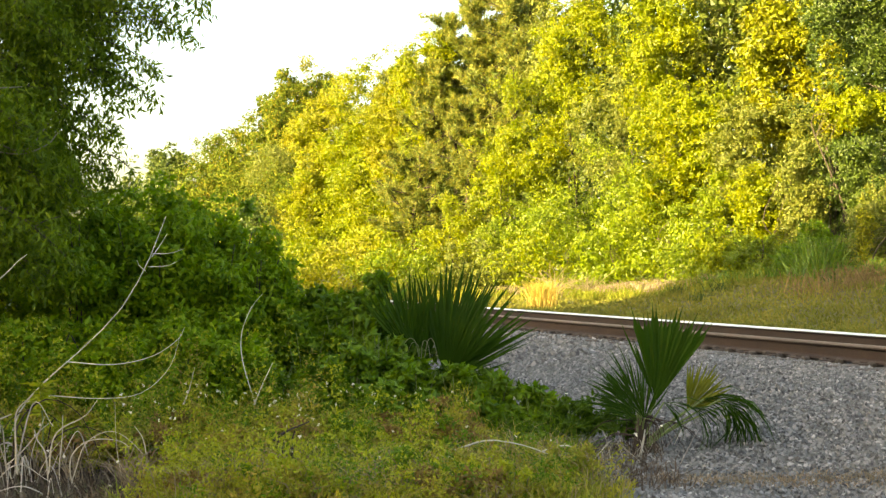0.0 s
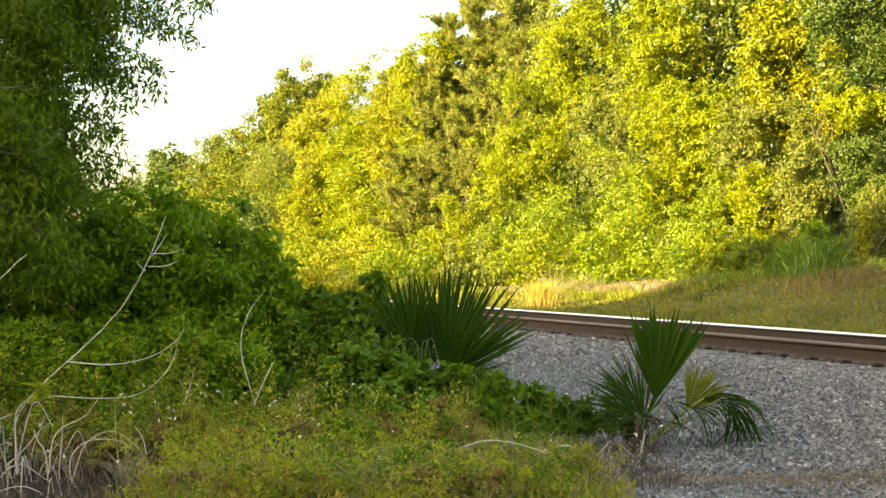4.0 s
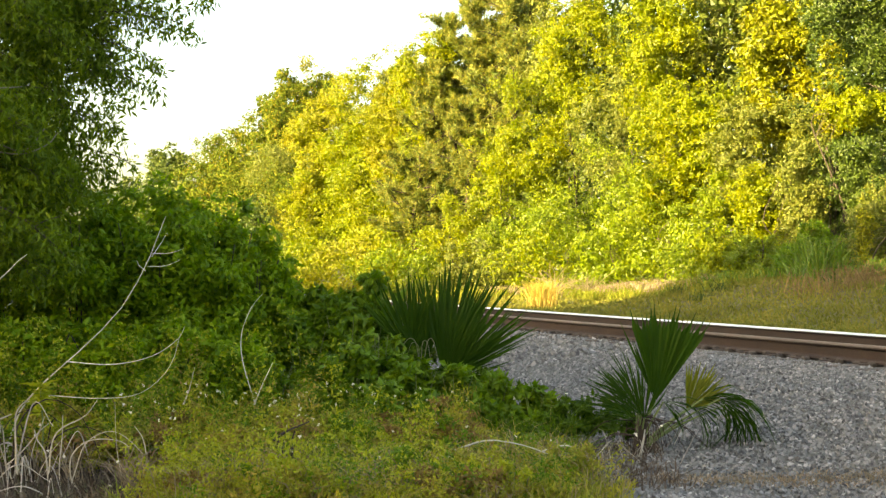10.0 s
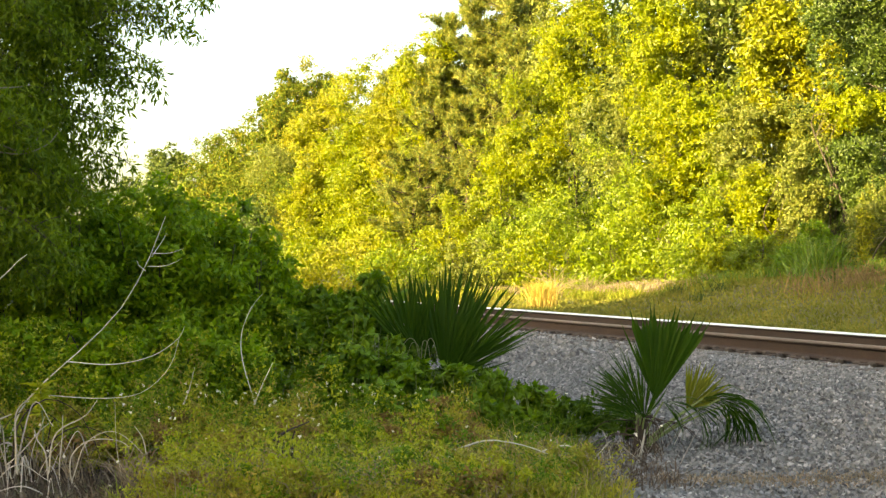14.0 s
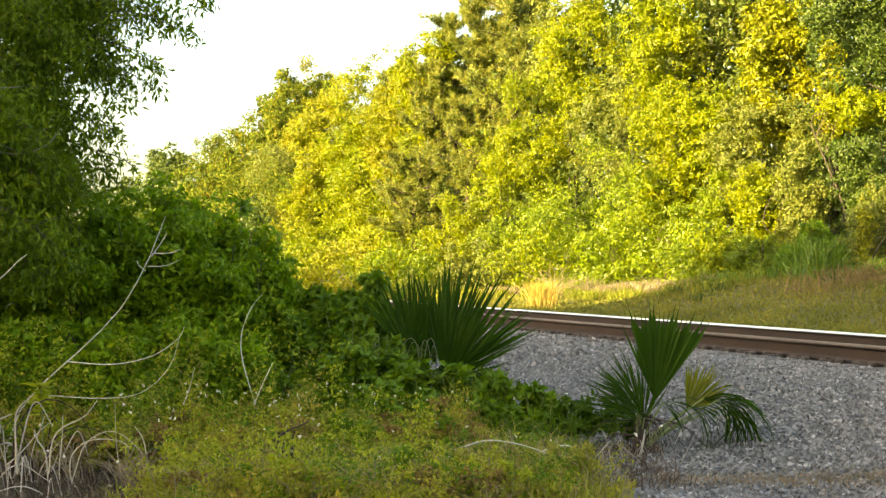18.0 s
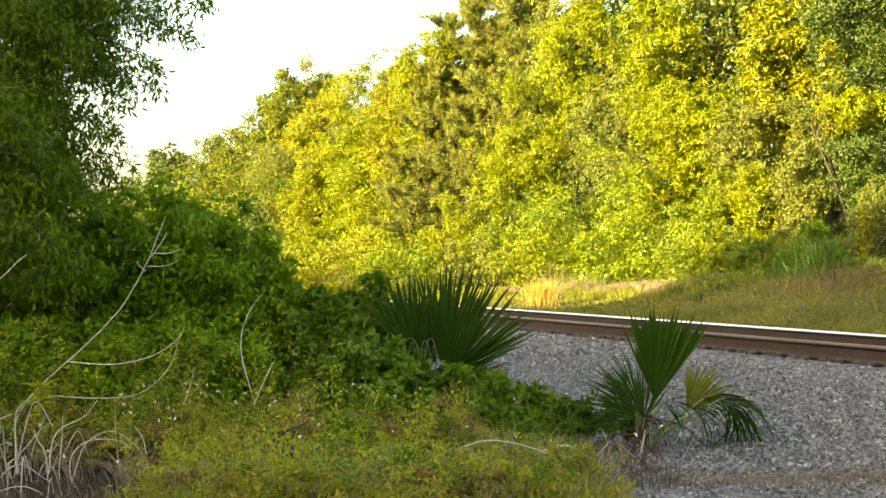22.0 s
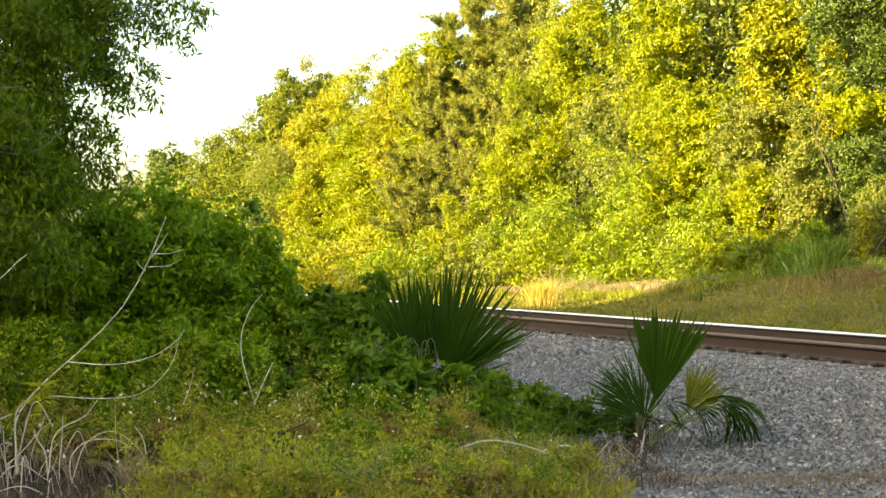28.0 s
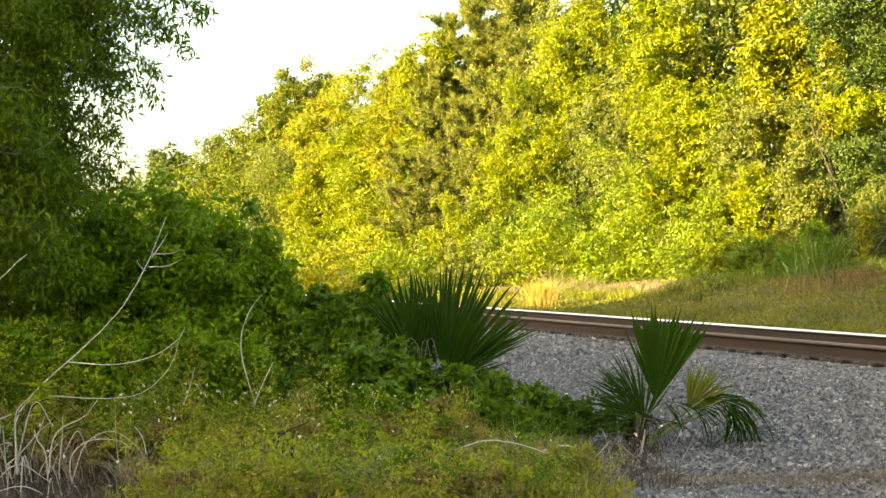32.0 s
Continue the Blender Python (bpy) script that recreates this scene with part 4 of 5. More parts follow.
# ---- low growth, dead wood ----
def low_growth():
    rng = np.random.default_rng(43)
    for name, mat, label, count, seed, size, high in (
        ("weeds", M_WEED, "low yellow-green weeds over the foreground", 380, 1, 0.025, 1.15),
        ("tall_weeds", M_SPRIG, "taller yellow-green weeds with thin stems", 190, 4, 0.027, 1.6),
        ("green_weeds", M_ELDER, "low fresh green weeds over the foreground", 300, 2, 0.028, 1.1),
    ):
        r = np.random.default_rng(seed)
        x, y = r.uniform(-4.3, 1.12, count * 2), r.uniform(7.2, 11.6, count * 2)
        keep = (x < 0.25 + 0.3 * np.sin(y * 3)) | ((y < 8.7 + 0.3 * np.sin(x * 4)) & (x < 0.78 + 0.15 * np.sin(y * 5)))
        keep &= (x > -1.62 + 0.2 * np.sin(y * 7)) | (y > 9.2)
        if mat is M_SPRIG:
            keep &= x < 0.1
        if mat is not M_ELDER:
            keep &= y < 10.2 - 0.3 * (x > -0.6)
        x, y = x[keep][:count], y[keep][:count]
        count, per = len(x), 125
        tall = high * (0.17 + 0.24 * step(8.6, 10.0, y) * (1 - 0.7 * step(-1.1, -0.2, x))) * r.uniform(0.4, 1.95, count)
        k = r.random((count, per)) ** 0.8
        az = r.uniform(0, 6.283, (count, per))
        lean = r.normal(size=(count, 2)) * 0.35 * tall[:, None]
        reach = (0.02 + 0.11 * np.sqrt(k * (1.15 - k))) * r.uniform(0.2, 1.3, (count, per))
        base = np.stack([x, y, lie(*sd(x, y))], 1)[:, None]
        at = base + np.stack([np.cos(az) * reach + lean[:, :1] * k, np.sin(az) * reach + lean[:, 1:] * k, (0.05 + 0.95 * k) * tall[:, None]], -1)
        out = np.stack([np.cos(az), np.sin(az), 0.3 + 0 * az], -1)
        geo = leaves(Geo(), at.reshape(-1, 3), out.reshape(-1, 3), size * 1.08, size * 0.45, r, hang=-0.3, spread=1.2)
        tagged(new(name, geo.mesh(name, mat)), label, "weeds", kind="stuff")
    r = np.random.default_rng(10)
    n = 62000
    x, y = r.uniform(-4.2, 1.1, n), r.uniform(7.2, 11.2, n)
    keep = ((x < 0.25 + 0.3 * np.sin(y * 3)) | ((y < 8.7 + 0.3 * np.sin(x * 4)) & (x < 1.0 + 0.15 * np.sin(y * 5)))) & ((x > -1.58 + 0.2 * np.sin(y * 7)) | (y > 9.2))
    x, y = x[keep], y[keep]
    lump = np.array([noise.noise(Vector((p * 2.6, q * 2.6, 0.3))) for p, q in zip(x, y)])
    wide = np.array([noise.noise(Vector((p * 0.9, q * 1.3, 4.3))) for p, q in zip(x, y)])
    tall = (0.13 + 0.20 * step(8.2, 10.0, y) * (x < 0.3)) * (1 + 1.3 * lump + 0.8 * wide)
    keep = lump + 0.6 * wide + 0.25 * r.normal(size=len(x)) > -0.22
    x, y, tall = x[keep], y[keep], tall[keep]
    root = np.stack([x, y, lie(*sd(x, y)) + np.maximum(tall, 0.03) * r.random(len(x))], 1)
    geo = blades(Geo(), root, r.normal(size=(len(x), 3)) * [0.5, 0.5, 0.2] + [0, 0, 1], r.uniform(0.035, 0.085, len(x)), r.uniform(0.004, 0.010, len(x)), 0.35, r)
    tagged(new("leafy_grass", geo.mesh("leafy_grass", M_WEED)), "patchy yellow-green and brownish grass and weeds", "grass", kind="stuff")
    # mounds of small-leaved weeds, each of one tint
    r = np.random.default_rng(21)
    for name, mat, label, count in (
        ("olive_weed_mounds", M_WEED, "low mounds of yellow-olive small-leaved weeds", 46),
        ("fresh_weed_mounds", M_SPRIG, "low mounds of fresh yellow-green weeds", 15),
        ("green_weed_mounds", M_ELDER, "low mounds of deep green weeds", 20),
        ("brown_weed_mounds", M_RUST, "low mounds of brown withered weeds", 20),
    ):
        geo = Geo()
        for k in range(count):
            x, y = r.uniform(-1.75, 0.95), r.uniform(7.5, 10.0)
            if k % 4 == 0:
                x, y = r.uniform(-3.2, -1.6), r.uniform(9.2, 10.0)
            x = min(x, (0.5 if mat is M_WEED else -0.1) + 0.4 * r.random()) if y < 8.8 else min(x, 0.1)
            w, h = r.uniform(0.14, 0.30), r.uniform(0.07, 0.17) + 0.06 * float(step(8.4, 9.8, y))
            crown_geo(r, (x, y, on_ground(x, y) + 0.05 + h * 0.9), (w, w * 0.8, h), 16, int(5200 * w * h / 0.3 ** 2 * 0.45 + 400), 0.034, 0.013, geo, ragged=0.8, spread=0.8)
        tagged(new(name, geo.mesh(name, mat)), label, "weeds", kind="stuff")
    r = np.random.default_rng(8)
    for name, mat, label, count in (
        ("green_tussocks", M_GRASS, "tussocks of thin dull green grass", 80),
        ("yellow_tussocks", M_WEED, "tussocks of yellow-green grass", 60),
        ("dry_tussocks", M_VERGE, "tussocks of brown withered grass", 150),
    ):
        x, y = r.uniform(-1.75, 0.9, count), r.uniform(7.3, 10.2, count)
        if name == "dry_tussocks":
            x, y = np.minimum(r.normal(-0.6, 0.8, count), 0.8), r.uniform(7.4, 10.0, count)
        per = 38
        lean = np.repeat(r.normal(size=(count, 3)) * [0.25, 0.25, 0], per, 0)
        root = np.repeat(np.stack([x, y, lie(*sd(x, y))], 1), per, 0) + r.normal(size=(count * per, 3)) * [0.03, 0.03, 0]
        size = np.repeat(r.uniform(0.6, 1.3, count), per)
        geo = blades(Geo(), root, lean + r.normal(size=(len(root), 3)) * 0.28 + [0, 0, 1], size * r.uniform(0.14, 0.40, len(root)), 0.0075, 0.4, r)
        tagged(new(name, geo.mesh(name, mat)), label, "grass", kind="stuff")
    r = np.random.default_rng(6)
    for name, mat, count, lush in (("weed_tufts", M_WEED, 420, 1.0), ("green_weed_tufts", M_ELDER, 170, 1.15), ("sprig_tufts", M_SPRIG, 130, 1.3)):
        x, y = r.uniform(-4.2, 0.75, count * 2), r.uniform(7.3, 10.9, count * 2)
        keep = ((x < 0.45 + 0.3 * np.sin(y * 3)) | (y < 8.8)) & ((x > -1.65) | (y > 9.2))
        if mat is M_SPRIG:
            keep &= x < 0.1
        x, y = x[keep][:count], y[keep][:count]
        tall = (0.10 + 0.20 * step(8.2, 10.0, y) * (x < 0.3)) * r.uniform(0.6, 1.4, len(x))
        per = 34
        root = np.repeat(np.stack([x, y, lie(*sd(x, y)) + tall], 1), per, 0)
        way = r.normal(size=(len(root), 3)) * [0.9, 0.9, 0.35] + [0, 0, 0.75]
        root = root - np.array([0, 0, 1]) * (np.repeat(tall, per) * r.random(len(root)) ** 2)[:, None]
        geo = blades(Geo(), root, way, lush * r.uniform(0.04, 0.09, len(root)), 0.0085 * lush, 0.4, r)
        tagged(new(name, geo.mesh(name, mat)), "leafy weed tufts with narrow pointed leaves", "weeds", kind="stuff")
    for name, mat, label, n, x0, x1, y0, y1, l0, l1, w in (
        ("withered_stems", M_VERGE, "thin brown withered stems among the weeds", 3600, -4.2, 1.0, 7.4, 10.6, 0.15, 0.5, 0.0055),
        ("palm_litter", M_LITTER, "grey withered litter round the small palm", 1100, 0.7, 1.6, 8.6, 10.4, 0.04, 0.22, 0.007),
        ("dry_palm_litter", M_DRY, "pale grey withered stems round the small palm", 90, 0.6, 1.75, 9.5, 10.4, 0.12, 0.42, 0.007),
        ("pale_stems", M_STRAW, "thin straw-coloured stems among the weeds", 420, -2.2, 0.8, 7.8, 10.4, 0.3, 0.6, 0.004),
        ("stalk_litter", M_LITTER, "dark withered litter under the dry stalks", 3000, -3.7, -1.6, 7.5, 9.3, 0.04, 0.2, 0.009),
        ("tall_grass", M_ELDER, "rank green grass round the palm clump", 1500, -0.1, 1.0, 10.2, 10.9, 0.25, 0.6, 0.009),
    ):
        x, y = rng.uniform(x0, x1, n), rng.uniform(y0, y1, n)
        if "stem" in name:
            y = np.where((x < -1.6) & (y < 9.2), y + 1.4, y)
        root = np.stack([x, y, lie(*sd(x, y))], 1)
        geo = blades(Geo(), root, np.array([0, 0, 1]) + rng.normal(size=(n, 3)) * 0.45, rng.uniform(l0, l1, n), w, 0.45, rng)
        tagged(new(name, geo.mesh(name, mat)), label, "grass", kind="stuff")
    geo, n = Geo(), 9000
    x, y = rng.uniform(-4.2, 1.0, n), rng.uniform(7.3, 11.8, n)
    y = np.where((x < -1.6) & (y < 9.3), y + 2.0, y)
    root = np.stack([x, y, lie(*sd(x, y))], 1)
    blades(geo, root, np.array([0, 0, 1]) + rng.normal(size=(n, 3)) * 0.3, rng.uniform(0.15, 0.42, n), 0.006, 0.4, rng)
    tagged(new("near_grass", geo.mesh("near_grass", M_GRASS)), "thin green and yellow grass among weeds", "grass", kind="stuff")
    geo, n = Geo(), 120
    x, y = rng.normal(-1.35, 1.0, n), 7.8 + 2.6 * rng.random(n) ** 0.5
    at = np.stack([x, y, lie(*sd(x, y)) + rng.uniform(0.22, 0.36, n) + 0.22 * step(8.8, 10.0, y)], 1)
    at, out = np.repeat(at, 5, 0), unit(rng.normal(size=(n * 5, 3)) + [0, -0.6, 0.6])
    leaves(geo, at, out, 0.017, 0.012, rng)
    tagged(new("wild_flowers", geo.mesh("wild_flowers", M_PETAL)), "tiny white wild flowers among the weeds", "flowers", kind="stuff")
    # dry grass and pale grit at the foot of the ballast
    geo, n = Geo(), 2800
    t = rng.random(n)
    x, y = 1.5 + 1.7 * t + rng.normal(size=n) * 0.1, 9.0 - 0.7 * t + rng.normal(size=n) * 0.10
    root = np.stack([x, y, lie(*sd(x, y))], 1)
    blades(geo, root, np.array([0, 0, 1]) + rng.normal(size=(n, 3)) * 0.6, rng.uniform(0.03, 0.10, n), 0.005, 0.5, rng)
    tagged(new("dry_verge", geo.mesh("dry_verge", M_VERGE)), "thin straw-brown dry grass at the foot of the ballast", "grass", kind="stuff")
    # far side grass
    geo, n = Geo(), 42000
    s, d = 16 + 36 * rng.random(n) ** 1.25, rng.uniform(12.3, 19.0, n)
    blades(geo, spot(s, d), np.array([0, 0, 1]) + rng.normal(size=(n, 3)) * 0.5, rng.uniform(0.08, 0.22, n), 0.024, 0.7, rng)
    tagged(new("far_grass", geo.mesh("far_grass", M_BANK)), "short dull green grass across the railway", "grass", kind="stuff")
    geo, n = Geo(), 1000
    s, d = rng.normal(29.5, 0.16, n), rng.normal(14.6, 0.11, n)
    blades(geo, spot(s, d), np.array([0, 0, 1]) + rng.normal(size=(n, 3)) * 0.2, rng.uniform(0.5, 1.0, n), 0.016, 0.35, rng)
    tagged(new("straw_grass", geo.mesh("straw_grass", M_STRAW)), "tall straw-coloured grass in sunlight", "grass", kind="stuff")
    geo, n = Geo(), 500
    s, d = rng.normal(21.3, 0.9, n), rng.normal(17.2, 0.5, n)
    blades(geo, spot(s, d), np.array([0, 0, 1]) + rng.normal(size=(n, 3)) * 0.3, rng.uniform(0.25, 0.6, n), 0.018, 0.5, rng)
    tagged(new("brown_grass", geo.mesh("brown_grass", M_BROWN_GRASS)), "reddish brown dry grass on the bank", "grass", kind="stuff")
    r = np.random.default_rng(12)
    for name, mat, label, count, s0, s1, d0, d1, l0, l1 in (
        ("bank_grass", M_BANK, "rough green grass tussocks on the bank", 60, 16, 27, 13.5, 19.0, 0.12, 0.3),
        ("bank_dry_grass", M_BROWN_GRASS, "brown dry tussocks on the bank", 7, 18.0, 21.5, 16.8, 18.6, 0.2, 0.5),
        ("bank_weeds", M_WOOD_GREEN, "dark green weeds on the bank", 14, 16, 27, 14.0, 19.0, 0.2, 0.5),
        ("edge_grass", M_VERGE, "pale dry grass along the foot of the wood", 80, 27, 37, 17.0, 18.4, 0.2, 0.55),
        ("edge_green_grass", M_GRASS, "rank green grass along the foot of the wood", 160, 25, 46, 16.2, 18.4, 0.2, 0.5),
    ):
        s, d = r.uniform(s0, s1, count), r.uniform(d0, d1, count)
        if "edge" in name:
            d = d - 2.6 * step(33, 44, s)
        per = 40
        root = np.repeat(spot(s, d), per, 0) + r.normal(size=(count * per, 3)) * [0.12, 0.12, 0]
        lean = np.repeat(r.normal(size=(count, 3)) * [0.25, 0.25, 0], per, 0)
        geo = blades(Geo(), root, lean + r.normal(size=(len(root), 3)) * 0.3 + [0, 0, 1], r.uniform(l0, l1, len(root)), 0.018, 0.5, r)
        tagged(new(name, geo.mesh(name, mat)), label, "grass", kind="stuff")
    for i in range(12):
        s, d = 20.0 + 0.6 * i + rng.uniform(-0.5, 0.5), 18.3 + rng.uniform(-0.9, 0.8)
        base = spot(s, d)
        clump = thing("reed_clump", base, "tall bright green reed grass on the bank", "reeds", "reeds on the bank")
        m = 90
        r = rng.normal(size=(m, 3)) * [0.28, 0.28, 0]
        ob = part("tuft", blades(Geo(), r, np.array([0, 0, 1]) + rng.normal(size=(m, 3)) * 0.35, rng.uniform(0.4, 1.0, m) * (1.7 if i in (5, 6, 7) else 0.55), 0.022, 0.55, rng), M_REED, clump)
        ob["kind"] = "stuff"
        MOVERS.append((ob, 0.8, 1.5, 500 + i))


def stems(name, label, category, lines, radii, mat, group="dead twigs"):
    origin = Vector(lines[0][0])
    root = thing(name, origin, label, category, group)
    for k, pts in enumerate(lines):
        line = bow(pts, 16) - np.array(origin)
        r = radii[min(k, len(radii) - 1)]
        part("branch" if k else "stem", tube(Geo(), line, np.linspace(r, r * 0.35, len(line)), 6), mat, root, smooth=True)
    return root


def dead_wood():
    t = stems("dead_branch", "pale bare dead branch leaning over the bush", "branch", (
        ((-2.983, 9.300, 0.120), (-2.887, 9.300, 0.428), (-2.684, 9.200, 0.648), (-2.455, 9.200, 0.850), (-2.169, 9.200, 1.144), (-1.979, 9.200, 1.487), (-1.872, 9.200, 1.762)),
        ((-1.960, 9.200, 1.510), (-1.835, 9.150, 1.513), (-1.731, 9.100, 1.543)),
        ((-1.990, 9.200, 1.422), (-1.854, 9.150, 1.430), (-1.742, 9.100, 1.475)),
        ((-2.005, 9.200, 1.392), (-2.051, 9.200, 1.430), (-2.066, 9.200, 1.468)),
        ((-2.539, 9.200, 0.782), (-2.202, 9.100, 0.770), (-1.938, 9.100, 0.827), (-1.769, 9.100, 0.940), (-1.723, 9.100, 1.023)),
        ((-2.646, 9.200, 0.553), (-2.278, 9.100, 0.544), (-2.014, 9.100, 0.581), (-1.825, 9.100, 0.751), (-1.750, 9.100, 0.977)),
        ((-1.967, 9.200, 1.487), (-1.913, 9.250, 1.583), (-1.881, 9.300, 1.654)),
    ), (0.0068, 0.0034, 0.0034, 0.003, 0.0044, 0.0036, 0.003), M_TWIG)
    MOVERS.append((t, 0.1, 0.3, 600))
    for pts, r in (
        (((-1.348, 9.800, 0.435), (-1.438, 9.800, 0.740), (-1.446, 9.800, 0.943), (-1.377, 9.800, 1.125), (-1.296, 9.800, 1.227)), 0.005),
        (((-1.343, 9.700, 0.441), (-1.282, 9.700, 0.586), (-1.210, 9.700, 0.739)), 0.007),
        (((0.074, 8.455, 0.285), (0.269, 8.407, 0.352), (0.482, 8.407, 0.326), (0.676, 8.455, 0.254)), 0.007),
        (((0.623, 8.550, 0.268), (0.766, 8.550, 0.303), (0.872, 8.550, 0.261)), 0.006),
        (((-3.7, 9.6, -0.02), (-3.3, 9.5, 1.05), (-2.976, 9.400, 1.411), (-2.867, 9.400, 1.508)), 0.007),
        (((-1.826, 9.600, 0.451), (-1.786, 9.600, 0.555), (-1.747, 9.600, 0.714)), 0.006),
        (((1.420, 9.900, 0.015), (1.437, 9.850, 0.124), (1.450, 9.800, 0.252)), 0.012),
    ):
        stems("dead_twig", "thin bare dead twig among the growth", "twig", (pts,), (r,), M_TWIG)
    stems("dead_stump", "small grey broken stump among the weeds", "stump", (
        ((-1.051, 8.463, 0.019), (-1.023, 8.463, 0.305), (-1.031, 8.463, 0.371)),
        ((-1.052, 8.463, 0.349), (-0.961, 8.463, 0.406), (-0.828, 8.463, 0.462)),
        ((-0.911, 8.463, 0.019), (-0.937, 8.463, 0.307), (-0.919, 8.463, 0.406)),
        ((-0.977, 8.417, 0.019), (-0.990, 8.417, 0.279), (-0.973, 8.417, 0.384)),
    ), (0.014, 0.012, 0.012, 0.009), M_BARK)
    # bare brush at the foot of the wood
    r = np.random.default_rng(52)
    for s, d, size in ((32.63, 16.6, 0.95), (32.00, 17.2, 0.7)):
        brush = thing("dead_brush", spot(s, d), "bare pinkish grey dead brush before the wood", "brush", "dead brush")
        for k in range(40):
            az, reach, h = r.uniform(0, 6.28), size * r.uniform(0.2, 0.9), size * r.uniform(0.1, 0.8)
            e = np.array([math.cos(az) * reach, math.sin(az) * reach, h])
            line = bow([(0, 0, -0.03), e * [0.35, 0.35, 0.6], e + r.normal(size=3) * 0.2], 7)
            line[1:] += r.normal(size=line[1:].shape) * 0.03
            part("twig", tube(Geo(), line, np.linspace(0.010, 0.005, len(line)), 4), M_VERGE, brush, smooth=True)
    base = Vector((-2.700, 9.150, 0.330))
    base.z = on_ground(base.x, base.y)
    sprig = thing("sapling", base, "yellow-green leafy sapling beside a dead branch", "sapling")
    part("stem", tube(Geo(), bow([(0, 0, -0.02), (0.02, 0, 0.3), (0.0, 0, 0.6)], 8), 0.005, 5), M_STALK, sprig, smooth=True)
    r = np.random.default_rng(15)
    m = 70
    way = r.normal(size=(m, 3)) * [1, 0.8, 0.4] + [0, 0, 0.35]
    root = np.stack([0 * way[:, 0], 0 * way[:, 0], r.uniform(0.42, 0.62, m)], 1)
    ob = part("foliage", blades(Geo(), root, way, r.uniform(0.06, 0.15, m), 0.02, 0.4, r), M_SPRIG, sprig)
    ob["kind"] = "stuff"
    MOVERS.append((ob, 0.8, 2.0, 700))
    rng = np.random.default_rng(47)
    heap = thing("dry_stalks", (-3.0, 9.0, on_ground(-3.0, 9.0)), "tangled heap of dry grey stalks", "dry stalks")
    for pts, thick in (
        (((-2.267, 8.600, -0.031), (-2.338, 8.600, 0.079), (-2.342, 8.600, 0.218), (-2.267, 8.600, 0.307), (-2.167, 8.600, 0.336), (-2.042, 8.600, 0.325), (-1.967, 8.600, 0.282)), 0.0075),
        (((-2.367, 8.600, -0.031), (-2.309, 8.600, 0.154), (-2.260, 8.600, 0.293), (-2.167, 8.600, 0.368), (-2.067, 8.600, 0.382), (-1.978, 8.600, 0.332), (-1.889, 8.600, 0.243)), 0.0060),
        (((-2.481, 8.600, -0.038), (-2.491, 8.600, 0.143), (-2.506, 8.600, 0.254), (-2.555, 8.600, 0.332), (-2.573, 8.600, 0.393)), 0.0090),
        (((-2.481, 8.600, 0.111), (-2.463, 8.600, 0.307), (-2.406, 8.600, 0.400), (-2.256, 8.600, 0.482), (-2.178, 8.600, 0.582)), 0.0080),
        (((-2.669, 8.600, -0.035), (-2.719, 8.600, 0.093), (-2.769, 8.600, 0.229), (-2.794, 8.600, 0.307)), 0.0080),
        (((-2.755, 8.600, 0.168), (-2.655, 8.600, 0.254), (-2.545, 8.600, 0.382), (-2.481, 8.600, 0.436)), 0.0060),
        (((-2.620, 8.600, 0.076), (-2.580, 8.600, 0.279), (-2.509, 8.600, 0.478)), 0.0060),
        (((-2.680, 8.600, 0.111), (-2.691, 8.600, 0.290), (-2.694, 8.600, 0.418), (-2.680, 8.600, 0.518), (-2.580, 8.600, 0.621)), 0.0100),
        (((-2.060, 8.600, -0.046), (-2.071, 8.600, 0.012), (-2.096, 8.600, 0.044), (-2.128, 8.600, 0.036)), 0.0090),
        (((-1.992, 8.600, -0.038), (-2.042, 8.600, 0.193), (-2.060, 8.600, 0.361), (-2.067, 8.600, 0.568)), 0.0040),
        (((-1.868, 8.600, 0.243), (-1.892, 8.600, 0.343), (-1.942, 8.600, 0.418)), 0.0060),
        (((-2.830, 8.600, 0.453), (-2.776, 8.600, 0.468), (-2.719, 8.600, 0.493)), 0.0100),
        (((-2.402, 8.600, -0.038), (-2.416, 8.600, 0.147), (-2.399, 8.600, 0.343), (-2.395, 8.600, 0.486)), 0.0060),
        (((-2.566, 8.600, -0.046), (-2.545, 8.600, 0.111), (-2.466, 8.600, 0.254), (-2.374, 8.600, 0.361)), 0.0050),
    ):
        line = bow(pts, 42) - np.array(heap.location)
        part("stalk", tube(Geo(), line, np.linspace(thick * 0.75, thick * 0.4, len(line)), 6), M_CANE, heap, "pale bent dry stalk", smooth=True)
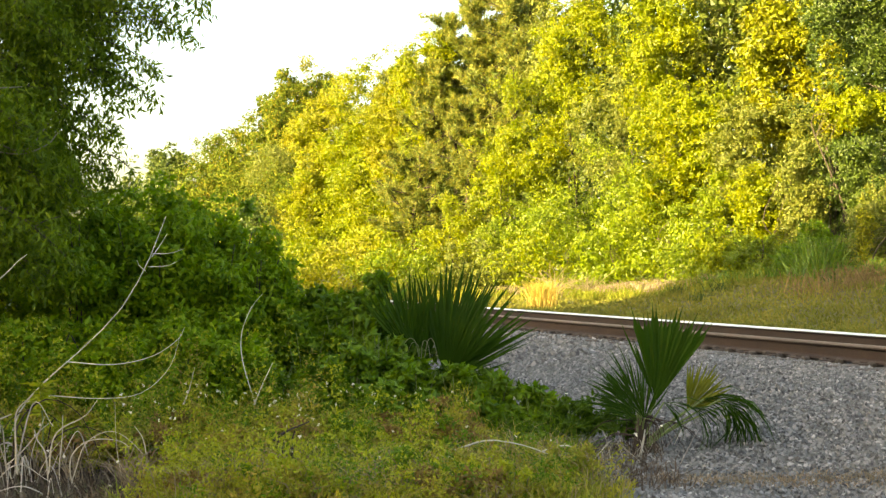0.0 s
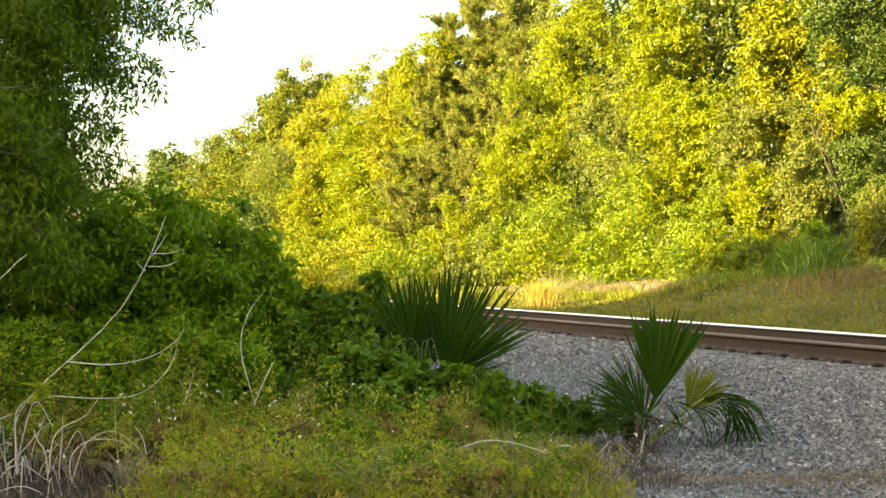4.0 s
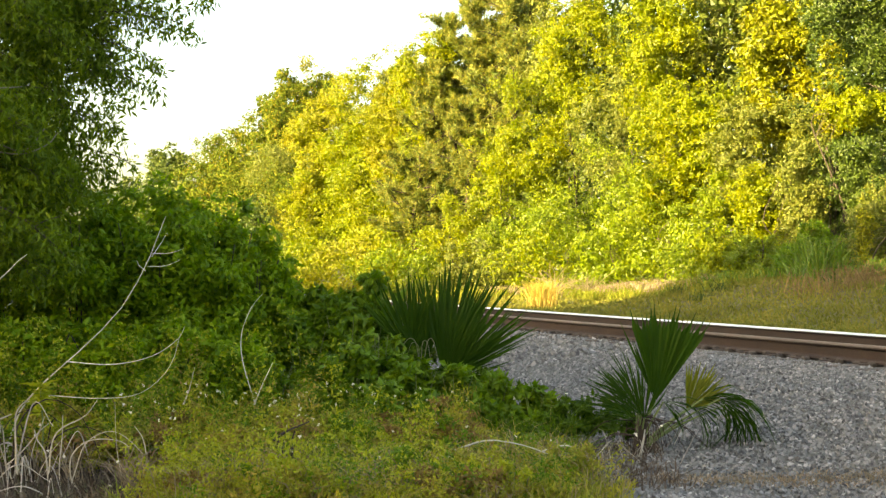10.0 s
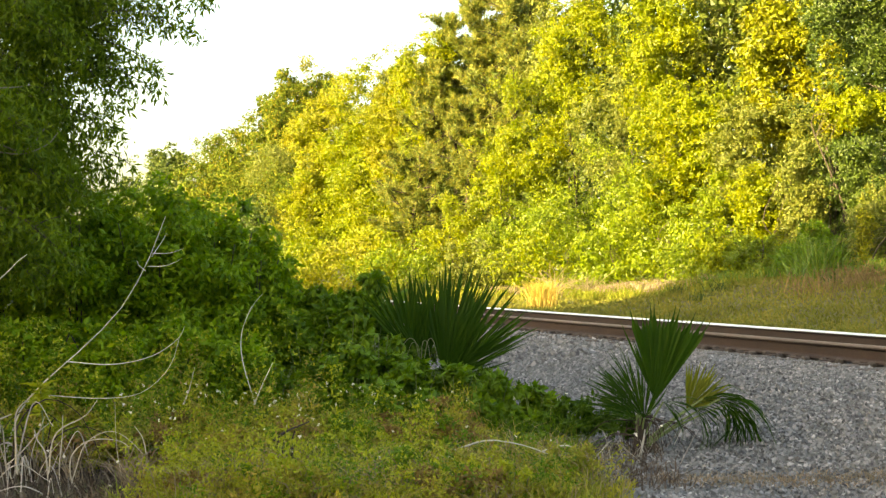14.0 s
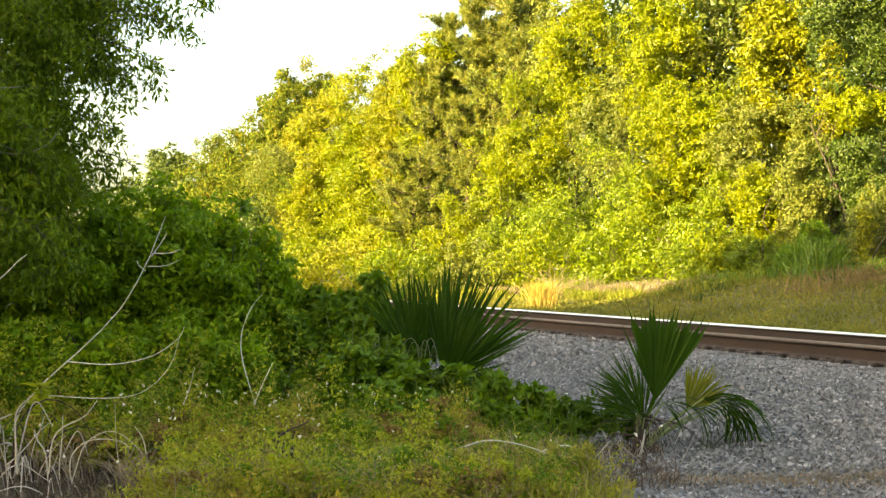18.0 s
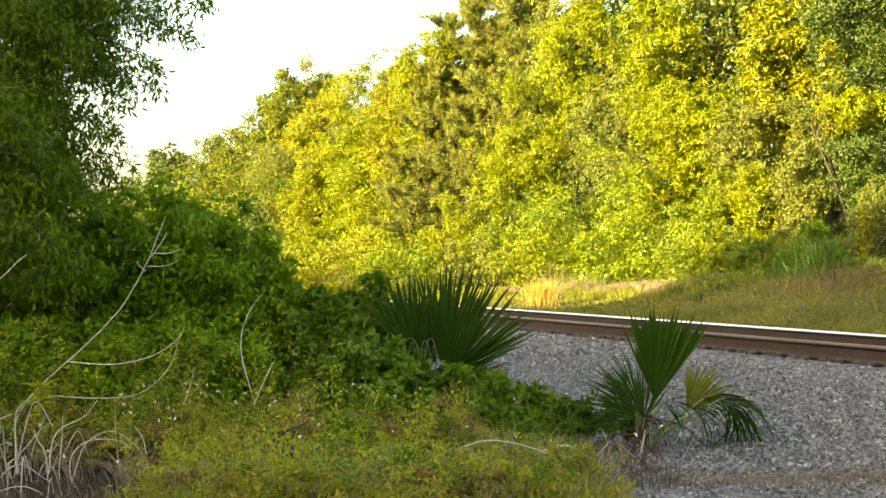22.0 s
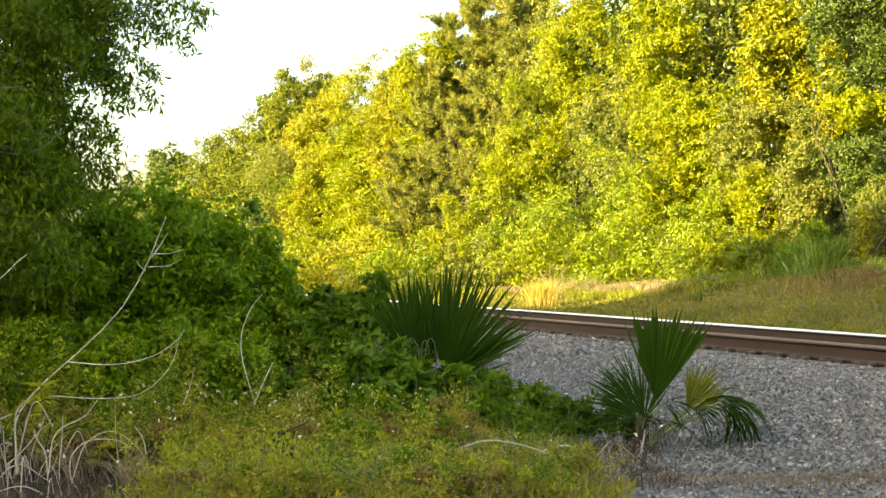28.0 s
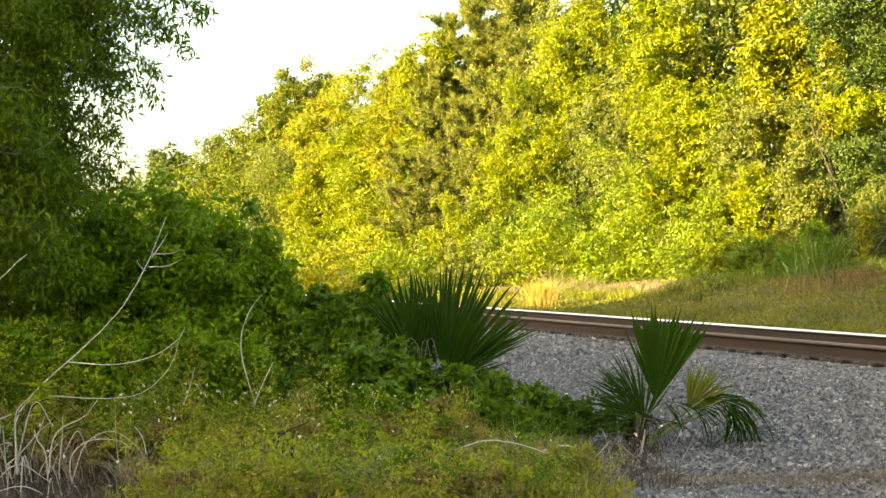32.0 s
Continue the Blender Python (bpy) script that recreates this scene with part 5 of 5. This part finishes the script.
    for k in range(110):
        a = np.array([rng.uniform(-0.6, 0.75) - (0.35 if k % 2 else 0.0), rng.uniform(-1.0, 0.3), 0.0])
        az, r = rng.uniform(0, 6.28), rng.uniform(0.08, 0.45)
        h = rng.uniform(0.2, 0.52) * (1.0 if a[0] < 0.3 else 0.6)
        e = a + [math.cos(az) * r, math.sin(az) * r, h * rng.uniform(-0.1, 0.8) + 0.03]
        m = (a + e) / 2 + [0, 0, h * rng.uniform(0.3, 0.9)]
        line = bow([a, m, e], 16)
        if k % 15 == 0:
            line = bow([a, a + [0.02, 0, h * 0.8], a + [0.2, 0.03, h * 1.2], a + [0.42, 0.05, h * 0.95], a + [0.55, 0.06, h * 0.3]], 14)
        line = line + rng.normal(size=3) * np.linspace(0, 0.03, len(line))[:, None]
        part("stalk", tube(Geo(), line, np.linspace(rng.uniform(0.0025, 0.008), 0.0018, len(line)), 4), M_DRY if k % 3 else M_LITTER, heap, smooth=True)


railway()
wood()
shade_trees()
near_tree()
near_bushes()
palms()
low_growth()
dead_wood()
scatter_stones()


# ---- wind ----
def wind(t, seed):
    """Light air with a gust from 22 to 29 s."""
    gust = step(21.5, 24.0, t) * (1 - 0.45 * step(26.0, 30.0, t)) + 0.35 * (1 - step(1.0, 3.0, t))
    a, b = 0.37 + 0.11 * math.sin(seed * 1.7), 0.83 + 0.17 * math.sin(seed * 2.9)
    w = 0.6 * math.sin(6.283 * a * t + seed * 2.1) + 0.4 * math.sin(6.283 * b * t + seed * 3.7)
    return gust, w


def motions():
    for ob, calm, windy, seed in MOVERS:
        home = ob.matrix_basis.copy()
        rows = []
        for k in range(65):
            t = k * 0.5
            gust, w = wind(t, seed)
            side = calm * w * 0.5 + windy * gust * (0.55 + 0.45 * w)
            nod = 0.6 * (calm * wind(t + 3, seed + 5)[1] * 0.5 + windy * gust * wind(t, seed + 9)[1] * 0.5)
            rows.append((t, home @ pose(0, 0, 0, nod, side, 0.5 * nod)))
        walk(ob, rows)


motions()
